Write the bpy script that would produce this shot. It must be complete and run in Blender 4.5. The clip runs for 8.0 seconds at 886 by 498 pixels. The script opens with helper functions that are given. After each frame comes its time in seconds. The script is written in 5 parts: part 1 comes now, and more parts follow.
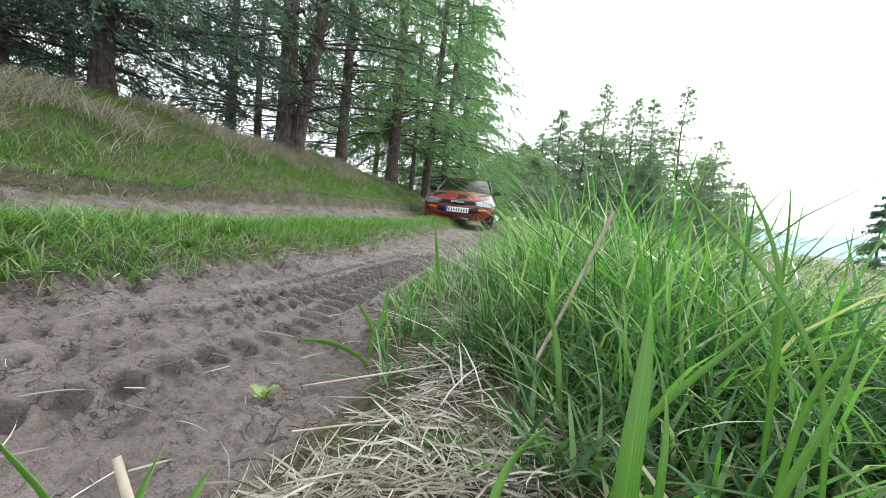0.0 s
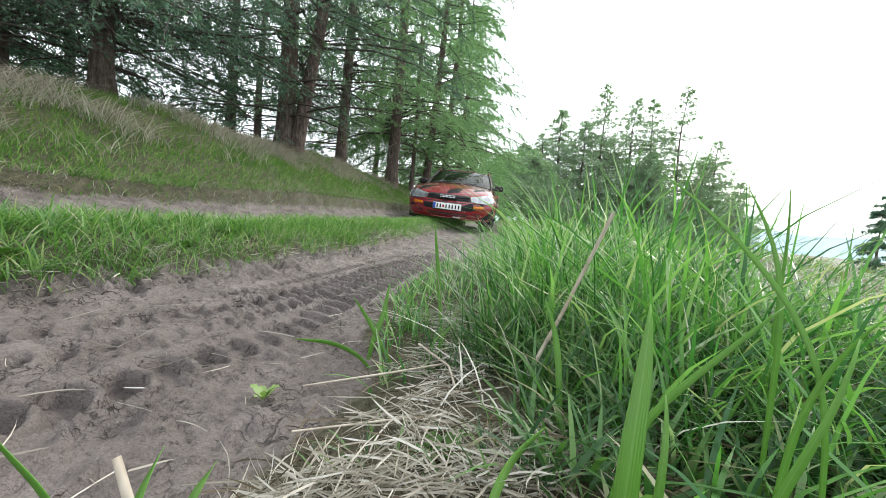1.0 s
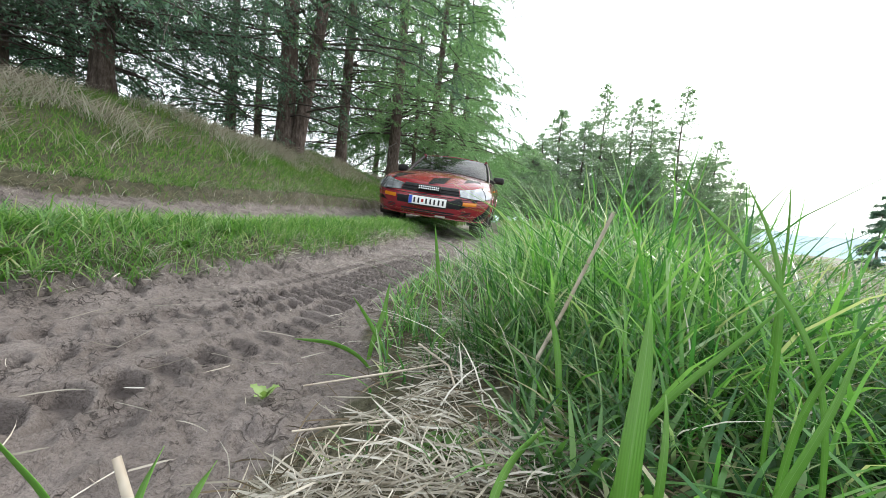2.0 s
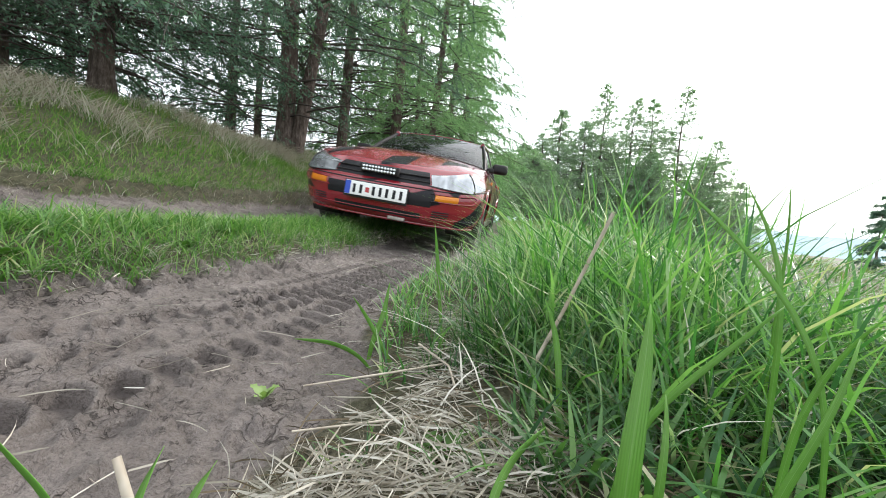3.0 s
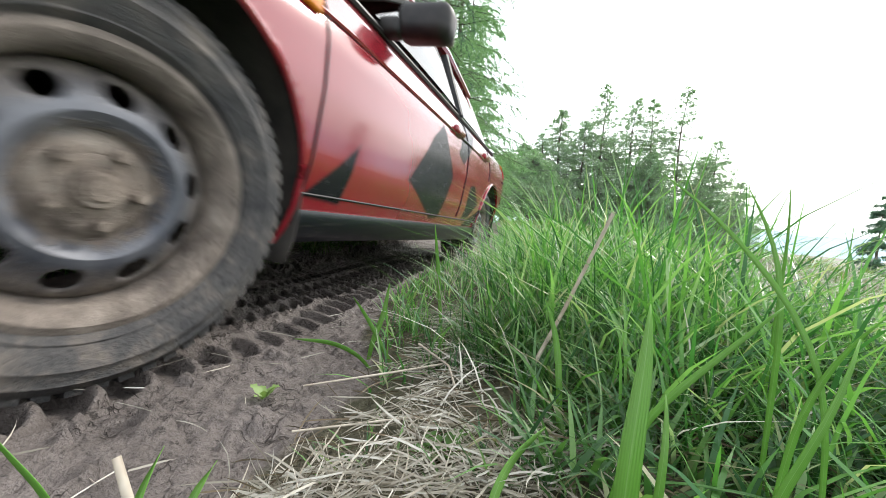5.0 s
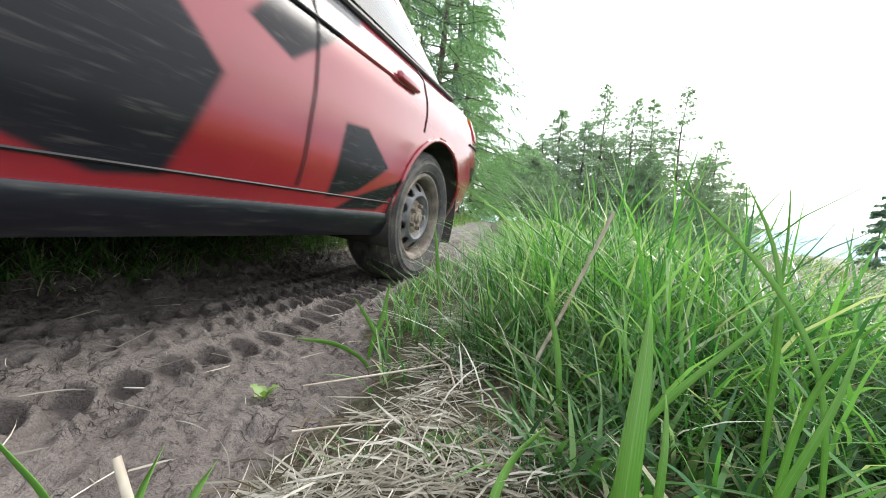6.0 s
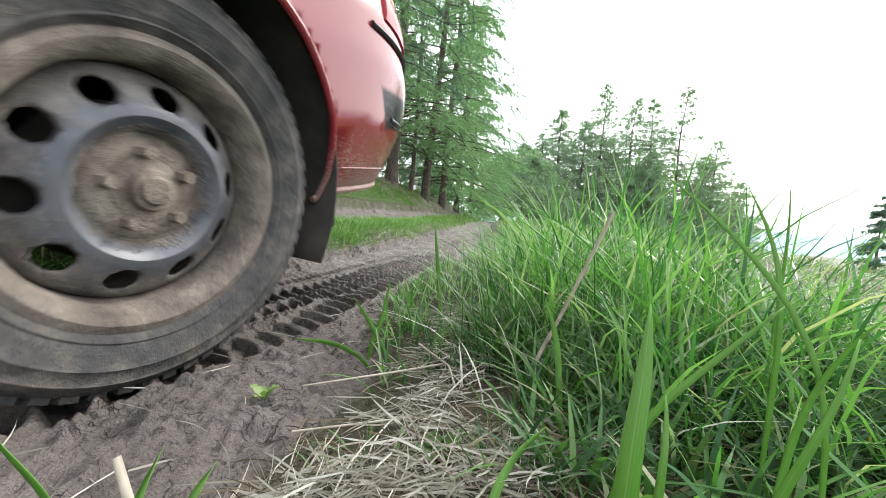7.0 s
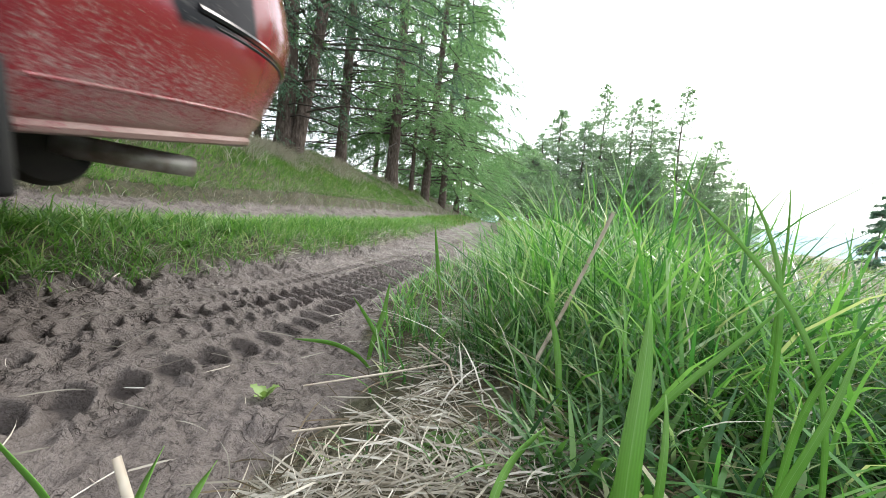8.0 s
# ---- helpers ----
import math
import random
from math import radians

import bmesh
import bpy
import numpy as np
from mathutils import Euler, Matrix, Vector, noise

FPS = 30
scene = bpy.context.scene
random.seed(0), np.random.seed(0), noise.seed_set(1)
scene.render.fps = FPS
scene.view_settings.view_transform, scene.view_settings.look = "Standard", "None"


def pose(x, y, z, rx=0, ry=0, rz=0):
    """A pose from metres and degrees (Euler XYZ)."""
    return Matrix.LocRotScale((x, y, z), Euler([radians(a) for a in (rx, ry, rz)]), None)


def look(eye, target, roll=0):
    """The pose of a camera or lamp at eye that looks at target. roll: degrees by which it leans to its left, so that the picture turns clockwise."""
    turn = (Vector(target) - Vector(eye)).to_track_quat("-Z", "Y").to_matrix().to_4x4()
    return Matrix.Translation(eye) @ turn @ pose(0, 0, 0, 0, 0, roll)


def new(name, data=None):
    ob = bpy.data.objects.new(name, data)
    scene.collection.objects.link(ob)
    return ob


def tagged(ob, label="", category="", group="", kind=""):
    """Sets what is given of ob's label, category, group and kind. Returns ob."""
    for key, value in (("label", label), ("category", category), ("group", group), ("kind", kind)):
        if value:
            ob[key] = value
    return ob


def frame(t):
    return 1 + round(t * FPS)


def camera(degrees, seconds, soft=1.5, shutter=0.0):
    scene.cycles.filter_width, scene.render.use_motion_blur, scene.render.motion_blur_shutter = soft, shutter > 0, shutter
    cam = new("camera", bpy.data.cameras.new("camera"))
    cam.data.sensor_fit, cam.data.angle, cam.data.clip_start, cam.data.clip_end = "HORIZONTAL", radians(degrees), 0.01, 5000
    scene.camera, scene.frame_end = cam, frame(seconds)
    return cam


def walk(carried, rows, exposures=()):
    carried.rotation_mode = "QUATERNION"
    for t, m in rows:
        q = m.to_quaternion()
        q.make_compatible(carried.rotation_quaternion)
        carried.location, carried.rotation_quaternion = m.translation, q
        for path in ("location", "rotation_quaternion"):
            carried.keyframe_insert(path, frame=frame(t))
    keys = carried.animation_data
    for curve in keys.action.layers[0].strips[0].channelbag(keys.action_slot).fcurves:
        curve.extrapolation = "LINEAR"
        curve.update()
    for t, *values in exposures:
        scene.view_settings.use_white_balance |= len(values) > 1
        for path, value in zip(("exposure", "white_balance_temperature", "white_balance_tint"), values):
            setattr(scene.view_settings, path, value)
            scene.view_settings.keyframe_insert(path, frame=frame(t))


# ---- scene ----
# ---- camera: stands still, low in the verge grass ----
EYE = (0.0, 0.0, 0.30)
cam = camera(100, 8.0, soft=0.4, shutter=0.4)
STAND = pose(*EYE, 85.4, 0, 0) @ pose(0, 0, 0, 0, 0, 4.0)
walk(cam, [(0.0, STAND), (8.0, STAND)], exposures=[(0.0, 0.10), (3.5, 0.10), (4.5, 0.20), (6.0, 0.34), (8.0, 0.32)])

# ---- light: bright overcast spring day ----
scene.view_settings.exposure = 0.2
world = bpy.data.worlds.new("overcast_sky")
scene.world = world
world.use_nodes = True
wn = world.node_tree.nodes
wl = world.node_tree.links
wn.clear()
sky = wn.new("ShaderNodeTexSky")
sky.sky_type = "NISHITA"
sky.sun_disc = False
sky.sun_elevation = radians(41)
sky.sun_rotation = radians(48)
sky.air_density, sky.dust_density, sky.ozone_density = 1.0, 3.0, 1.0
bg_sky = wn.new("ShaderNodeBackground")
bg_sky.inputs["Strength"].default_value = 0.06
wl.new(sky.outputs[0], bg_sky.inputs["Color"])
# the cloud deck: pale, a little bluer and darker low down
geo = wn.new("ShaderNodeTexCoord")
sep = wn.new("ShaderNodeSeparateXYZ")
ramp = wn.new("ShaderNodeValToRGB")
ramp.color_ramp.elements[0].position = 0.0
ramp.color_ramp.elements[0].color = (0.42, 0.60, 0.72, 1)
ramp.color_ramp.elements[1].position = 0.09
ramp.color_ramp.elements[1].color = (0.93, 0.96, 1.0, 1)
bg_cloud = wn.new("ShaderNodeBackground")
bg_cloud.inputs["Strength"].default_value = 1.85
wl.new(geo.outputs["Generated"], sep.inputs[0])
wl.new(sep.outputs["Z"], ramp.inputs[0])
wl.new(ramp.outputs[0], bg_cloud.inputs["Color"])
both = wn.new("ShaderNodeAddShader")
out = wn.new("ShaderNodeOutputWorld")
wl.new(bg_sky.outputs[0], both.inputs[0])
wl.new(bg_cloud.outputs[0], both.inputs[1])
wl.new(both.outputs[0], out.inputs["Surface"])

sun = new("sun", bpy.data.lights.new("sun", "SUN"))
sun.data.energy, sun.data.angle, sun.data.color = 2.2, radians(12), (1.0, 0.96, 0.9)
sun.matrix_world = look((25, 25, 29), (0, 3, 0))


# ---- materials ----
class Mat:
    """A node material under construction."""

    def __init__(self, name, rough=0.6, metal=0.0, spec=0.5):
        self.m = bpy.data.materials.new(name)
        self.m.use_nodes = True
        self.n, self.l = self.m.node_tree.nodes, self.m.node_tree.links
        self.b = self.n["Principled BSDF"]
        self.b.inputs["Roughness"].default_value = rough
        self.b.inputs["Metallic"].default_value = metal
        self.b.inputs["Specular IOR Level"].default_value = spec
        self.co = None

    def coord(self):
        if not self.co:
            self.co = self.n.new("ShaderNodeTexCoord")
        return self.co.outputs["Object"]

    def noise(self, scale, detail=4, rough=0.55, stretch=None):
        t = self.n.new("ShaderNodeTexNoise")
        t.inputs["Scale"].default_value = scale
        t.inputs["Detail"].default_value = detail
        t.inputs["Roughness"].default_value = rough
        src = self.coord()
        if stretch:
            mp = self.n.new("ShaderNodeMapping")
            mp.inputs["Scale"].default_value = stretch
            self.l.new(src, mp.inputs[0])
            src = mp.outputs[0]
        self.l.new(src, t.inputs["Vector"])
        return t.outputs[0]

    def ramp(self, src, stops):
        r = self.n.new("ShaderNodeValToRGB")
        e = r.color_ramp.elements
        while len(e) < len(stops):
            e.new(0.5)
        for k, (p, c) in zip(e, stops):
            k.position = p
            k.color = (*c, 1) if len(c) == 3 else c
        self.l.new(src, r.inputs[0])
        return r.outputs[0]

    def mix(self, fac, a, b, kind="MIX"):
        x = self.n.new("ShaderNodeMix")
        x.data_type, x.blend_type = "RGBA", kind
        for sock, v in ((x.inputs[0], fac), (x.inputs[6], a), (x.inputs[7], b)):
            if isinstance(v, (int, float)):
                sock.default_value = v
            elif isinstance(v, tuple):
                sock.default_value = (*v, 1)
            else:
                self.l.new(v, sock)
        return x.outputs[2]

    def math(self, op, a, b=0.0, c=0.0):
        x = self.n.new("ShaderNodeMath")
        x.operation = op
        for sock, v in zip(x.inputs, (a, b, c)):
            if isinstance(v, (int, float)):
                sock.default_value = v
            else:
                self.l.new(v, sock)
        return x.outputs[0]

    def attr(self, name):
        a = self.n.new("ShaderNodeAttribute")
        a.attribute_name = name
        return a.outputs["Fac"]

    def color(self, src):
        if isinstance(src, tuple):
            self.b.inputs["Base Color"].default_value = (*src, 1)
        else:
            self.l.new(src, self.b.inputs["Base Color"])
        return self

    def roughness(self, src):
        self.l.new(src, self.b.inputs["Roughness"])
        return self

    def bump(self, src, strength=0.4, dist=0.01):
        p = self.n.new("ShaderNodeBump")
        p.inputs["Strength"].default_value = strength
        p.inputs["Distance"].default_value = dist
        self.l.new(src, p.inputs["Height"])
        self.l.new(p.outputs[0], self.b.inputs["Normal"])
        return self


def island(m):
    g = m.n.new("ShaderNodeNewGeometry")
    return g.outputs["Random Per Island"]


def leafy(name, stops, glow=0.35, rough=0.5, patch=2.0, through_tint=(1.05, 1.25, 0.6), veins=False):
    """Grass and needles: each blade its own shade, light passes through."""
    m = Mat(name, rough, spec=0.5)
    c = m.ramp(island(m), stops)
    c = m.mix(m.math("MULTIPLY", m.noise(patch, 2), 0.55), c, m.mix(1.0, c, (0.62, 0.66, 0.58), "MULTIPLY"))
    if veins:
        rib = m.math("SINE", m.math("MULTIPLY", m.attr("across"), 26.0))
        c = m.mix(m.math("MULTIPLY_ADD", rib, 0.10, 0.12), c, m.mix(1.0, c, (0.55, 0.66, 0.5), "MULTIPLY"))
        keel = m.ramp(m.math("ABSOLUTE", m.attr("across")), [(0.0, (0.35, 0.35, 0.35)), (0.08, (0, 0, 0))])
        c = m.mix(keel, c, (0.42, 0.56, 0.28))
        m.bump(rib, 0.35, 0.0006)
    m.color(c)
    t = m.n.new("ShaderNodeBsdfTranslucent")
    m.l.new(m.mix(1.0, c, through_tint, "MULTIPLY"), t.inputs["Color"])
    x = m.n.new("ShaderNodeMixShader")
    x.inputs[0].default_value = glow
    m.l.new(m.b.outputs[0], x.inputs[1])
    m.l.new(t.outputs[0], x.inputs[2])
    m.l.new(x.outputs[0], m.n["Material Output"].inputs["Surface"])
    return m.m


def ground_material():
    m = Mat("earth", 0.85, spec=0.3)
    mud = m.ramp(m.noise(6, 6, 0.62), [(0.28, (0.13, 0.111, 0.101)), (0.5, (0.205, 0.178, 0.162)), (0.74, (0.285, 0.251, 0.231))])
    grit = m.ramp(m.noise(210, 3, 0.7), [(0.36, (0.62, 0.61, 0.60)), (0.6, (1.0, 1.0, 1.0))])
    mud = m.mix(0.7, mud, m.mix(1.0, mud, grit, "MULTIPLY"))
    # drying cracks and the gaps between crumbs, in patches
    bend = m.n.new("ShaderNodeVectorMath")
    bend.operation = "MULTIPLY_ADD"
    warp = m.n.new("ShaderNodeTexNoise")
    warp.inputs["Scale"].default_value = 30
    m.l.new(m.coord(), warp.inputs["Vector"])
    m.l.new(warp.outputs["Color"], bend.inputs[0])
    bend.inputs[1].default_value = (0.05, 0.05, 0.05)
    m.l.new(m.coord(), bend.inputs[2])
    cracks = []
    for scale, width in ((15, 0.034), (52, 0.06)):
        v = m.n.new("ShaderNodeTexVoronoi")
        v.feature = "DISTANCE_TO_EDGE"
        v.inputs["Scale"].default_value = scale
        m.l.new(bend.outputs[0], v.inputs["Vector"])
        cracks.append(m.ramp(v.outputs["Distance"], [(0.0, (0.0, 0.0, 0.0)), (width, (1, 1, 1))]))
    some = m.ramp(m.noise(7, 4, 0.6), [(0.52, (0, 0, 0)), (0.66, (1, 1, 1))])
    more = m.ramp(m.noise(14, 4, 0.65), [(0.52, (0, 0, 0)), (0.66, (1, 1, 1))])
    crack = m.math("MINIMUM", m.math("MAXIMUM", cracks[0], m.math("SUBTRACT", 1.0, some)), m.math("MAXIMUM", cracks[1], m.math("SUBTRACT", 1.0, more)))
    # the shade inside the cracks is put into the mud's colour
    mud = m.mix(crack, m.mix(1.0, mud, (0.26, 0.245, 0.235), "MULTIPLY"), mud)
    # dark spots for the shade in hollows between clods, colour only
    pit_shade = m.ramp(m.noise(46, 4, 0.68), [(0.32, (0.2, 0.19, 0.18)), (0.37, (1, 1, 1))])
    mud = m.mix(0.8, mud, m.mix(1.0, mud, pit_shade, "MULTIPLY"))
    turf = m.ramp(m.noise(3.5, 5, 0.6), [(0.3, (0.03, 0.04, 0.016)), (0.5, (0.055, 0.06, 0.03)), (0.7, (0.10, 0.09, 0.055))])
    straw = m.ramp(m.noise(60, 3, 0.7, (1, 0.35, 1)), [(0.35, (0.05, 0.045, 0.03)), (0.65, (0.22, 0.19, 0.13))])
    turf = m.mix(0.4, turf, straw)
    edge = m.math("ADD", m.attr("mud"), m.math("MULTIPLY", m.math("SUBTRACT", m.noise(14, 4), 0.5), 0.9))
    k = m.ramp(edge, [(0.4, (0, 0, 0)), (0.6, (1, 1, 1))])
    m.color(m.mix(k, turf, mud))
    wet = m.ramp(m.noise(4.5, 4), [(0.42, (0.45, 0.45, 0.45)), (0.58, (0.85, 0.85, 0.85))])
    m.roughness(wet)
    h = m.math("ADD", m.noise(48, 6, 0.7), m.math("MULTIPLY", m.noise(200, 3, 0.7), 0.3))
    h = m.math("ADD", h, m.math("MULTIPLY", m.noise(17, 4, 0.6), 0.5))
    h = m.math("ADD", h, m.math("MULTIPLY", crack, 0.55))
    m.bump(h, 1.0, 0.019)
    return m.m


EARTH = ground_material()
GRASS = leafy("spring_grass", [(0.0, (0.035, 0.11, 0.04)), (0.22, (0.065, 0.20, 0.065)), (0.4, (0.11, 0.28, 0.075)), (0.65, (0.18, 0.39, 0.105)), (0.84, (0.27, 0.47, 0.18)), (0.93, (0.40, 0.52, 0.32)), (1.0, (0.54, 0.52, 0.38))], glow=0.46, rough=0.34)
STRIP = leafy("strip_grass", [(0.0, (0.06, 0.15, 0.04)), (0.3, (0.11, 0.25, 0.06)), (0.65, (0.19, 0.36, 0.10)), (0.85, (0.29, 0.44, 0.19)), (0.95, (0.46, 0.50, 0.32)), (1.0, (0.55, 0.51, 0.38))], glow=0.45, rough=0.36)
# Darker short grass: the shade at the foot of the verge, put into colour
GRASS_LOW = leafy("shaded_low_grass", [(0.0, (0.025, 0.08, 0.027)), (0.5, (0.07, 0.18, 0.05)), (0.85, (0.15, 0.29, 0.09)), (1.0, (0.30, 0.27, 0.17))], glow=0.35, rough=0.4)
BLADE = leafy("broad_blade", [(0.0, (0.15, 0.35, 0.055)), (0.5, (0.22, 0.43, 0.09)), (1.0, (0.34, 0.49, 0.26))], glow=0.5, rough=0.33, patch=25, veins=True)
GRASS_FAR = leafy("meadow_grass", [(0.0, (0.07, 0.16, 0.03)), (0.5, (0.13, 0.26, 0.05)), (0.8, (0.20, 0.31, 0.08)), (0.92, (0.3, 0.27, 0.15)), (1.0, (0.36, 0.31, 0.2))])
STRAW = leafy("dry_straw", [(0.0, (0.26, 0.23, 0.185)), (0.4, (0.50, 0.46, 0.39)), (0.8, (0.68, 0.65, 0.585)), (1.0, (0.80, 0.78, 0.73))], glow=0.12, rough=0.65, through_tint=(1.0, 0.95, 0.85))
NEEDLE = leafy("larch_needles", [(0.0, (0.13, 0.25, 0.12)), (0.5, (0.22, 0.38, 0.18)), (1.0, (0.33, 0.49, 0.27))], glow=0.55, patch=0.6, through_tint=(1.0, 1.2, 0.8))
# Darker copy of the larch needles, with the trees' shade in its colour
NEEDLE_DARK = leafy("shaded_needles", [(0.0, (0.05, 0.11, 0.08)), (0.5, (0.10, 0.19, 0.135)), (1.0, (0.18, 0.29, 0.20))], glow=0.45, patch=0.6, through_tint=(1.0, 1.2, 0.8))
# Distance haze is put into these pale bluish needle colours
NEEDLE_FAR = leafy("hazed_larch_needles", [(0.0, (0.21, 0.32, 0.23)), (0.5, (0.31, 0.43, 0.30)), (1.0, (0.41, 0.53, 0.38))], glow=0.45, patch=0.4)


def bark_material():
    m = Mat("larch_bark", 0.9, spec=0.2)
    f = m.noise(26, 6, 0.72, (1, 1, 0.3))
    m.color(m.ramp(f, [(0.3, (0.035, 0.026, 0.022)), (0.5, (0.105, 0.08, 0.066)), (0.72, (0.22, 0.18, 0.15))]))
    m.bump(m.math("ADD", f, m.math("MULTIPLY", m.noise(50, 4), 0.3)), 1.0, 0.04)
    return m.m


BARK = bark_material()
TWIG = Mat("bare_twig", 0.9).color((0.06, 0.048, 0.04)).m
# Pale copy of the twig: haze on the far larches, put into the colour
TWIG_PALE = Mat("hazed_twig", 0.9).color((0.17, 0.17, 0.15)).m


# ---- mesh helpers ----
def part(name, bm, material, parent=None, label="", smooth=True):
    me = bpy.data.meshes.new(name)
    bm.to_mesh(me)
    bm.free()
    if smooth:
        me.shade_smooth()
        me.set_sharp_from_angle(angle=radians(38))
    me.materials.append(material)
    ob = new(name, me)
    if parent is not None:
        ob.parent = parent
    if label:
        ob["label"] = label
    return ob


def raw_mesh(name, verts, faces, material, smooth=False):
    """A mesh from arrays; faces is an (n, 3) or (n, 4) array."""
    me = bpy.data.meshes.new(name)
    k = faces.shape[1]
    me.vertices.add(len(verts))
    me.vertices.foreach_set("co", np.ascontiguousarray(verts, dtype=np.float32).ravel())
    me.loops.add(faces.size)
    me.loops.foreach_set("vertex_index", np.ascontiguousarray(faces, dtype=np.int32).ravel())
    me.polygons.add(len(faces))
    me.polygons.foreach_set("loop_start", np.arange(0, faces.size, k, dtype=np.int32))
    me.polygons.foreach_set("use_smooth", np.full(len(faces), smooth))
    me.update(calc_edges=True)
    me.validate()
    me.materials.append(material)
    return me


def hash2(i, j, seed):
    h = np.sin(i * 127.1 + j * 311.7 + seed * 74.7) * 43758.5453
    return h - np.floor(h)


def vnoise(x, y, seed=0):
    i, j = np.floor(x), np.floor(y)
    u, v = x - i, y - j
    u, v = u * u * (3 - 2 * u), v * v * (3 - 2 * v)
    a, b = hash2(i, j, seed), hash2(i + 1, j, seed)
    c, d = hash2(i, j + 1, seed), hash2(i + 1, j + 1, seed)
    return (a + (b - a) * u) * (1 - v) + (c + (d - c) * u) * v - 0.5


def fbm(x, y, scale, octaves=4, seed=0):
    s, amp = 0.0, 1.0
    for o in range(octaves):
        s = s + amp * vnoise(x * scale, y * scale, seed + 13 * o)
        scale, amp = scale * 2.1, amp * 0.5
    return s


# ---- the lie of the land ----
def smooth_table(xs, ys, blur):
    g = np.linspace(xs[0], xs[-1], 2400)
    v = np.interp(g, xs, ys)
    k = max(1, int(blur / (g[1] - g[0])))
    ker = np.ones(k) / k
    v = np.convolve(np.pad(v, (k, k), mode="edge"), ker, "same")[k:-k]
    return g, v


RUT_X = smooth_table([-20, -6, -2, 0, 1, 2, 3, 4.1, 6.9, 9.2, 12, 20, 60], [-9, -3.0, -1.5, -0.78, -0.33, -0.11, 0.08, 0.29, 0.68, 1.03, 1.42, 2.5, 7.8], 0.7)
RUT_Z = smooth_table([-20, -2, -0.6, 0.2, 1, 3, 5, 7, 9, 12, 16, 25, 60], [0.1, 0.09, 0.06, 0.03, 0.0, -0.01, 0.02, 0.07, 0.10, 0.17, 0.22, 0.27, 0.30], 1.0)
CROSS = ([-300, -60, -20, -12, -8, -6, -4.6, -3.4, -2.8, -2.4, -2.15, -2.01, -1.95, -1.7, -1.5, -1.35, -1.22, -1.1, -0.92, -0.8, -0.68, -0.5, -0.3, -0.1, 0.05, 0.14, 0.3, 0.6, 1.2, 2.5, 4.5, 8, 20, 60, 300],
         [-30, -6, -0.6, 0.9, 1.6, 1.7, 1.55, 1.25, 1.0, 0.74, 0.51, 0.47, 0.28, 0.21, 0.17, 0.14, 0.16, 0.185, 0.165, 0.115, 0.03, 0.0, 0.0, -0.005, 0.0, 0.035, 0.06, 0.075, 0.09, 0.09, -0.02, -0.7, -3.2, -10, -26])
# the bank is lower where the track comes nearest
BANK = ([0, 1.5, 2.2, 2.8, 3.5, 4.4, 7, 9, 14], [0.66, 0.67, 0.68, 0.72, 0.87, 1.02, 1.0, 0.97, 1.0])
# the mud widens towards the lens
SPILL = ([-2, 0.3, 0.6, 0.85, 1.2, 1.7], [0.40, 0.39, 0.33, 0.17, 0.06, 0.0])


LANE_A = ([-3, 0.3, 0.62, 0.77, 0.93, 1.11, 1.6, 2.44, 4, 8, 30], [-2.8, -1.12, -0.87, -0.77, -0.68, -0.57, -0.44, -0.29, 0.03, 0.64, 3.5])
LANE_B = ([-3, 0.2, 0.44, 0.53, 0.63, 0.77, 1.03, 1.4, 2.0, 4, 8, 30], [-2.3, -0.62, -0.505, -0.47, -0.43, -0.385, -0.335, -0.29, -0.19, 0.17, 0.77, 3.7])


def rut_x(y):
    return np.interp(y, *RUT_X)


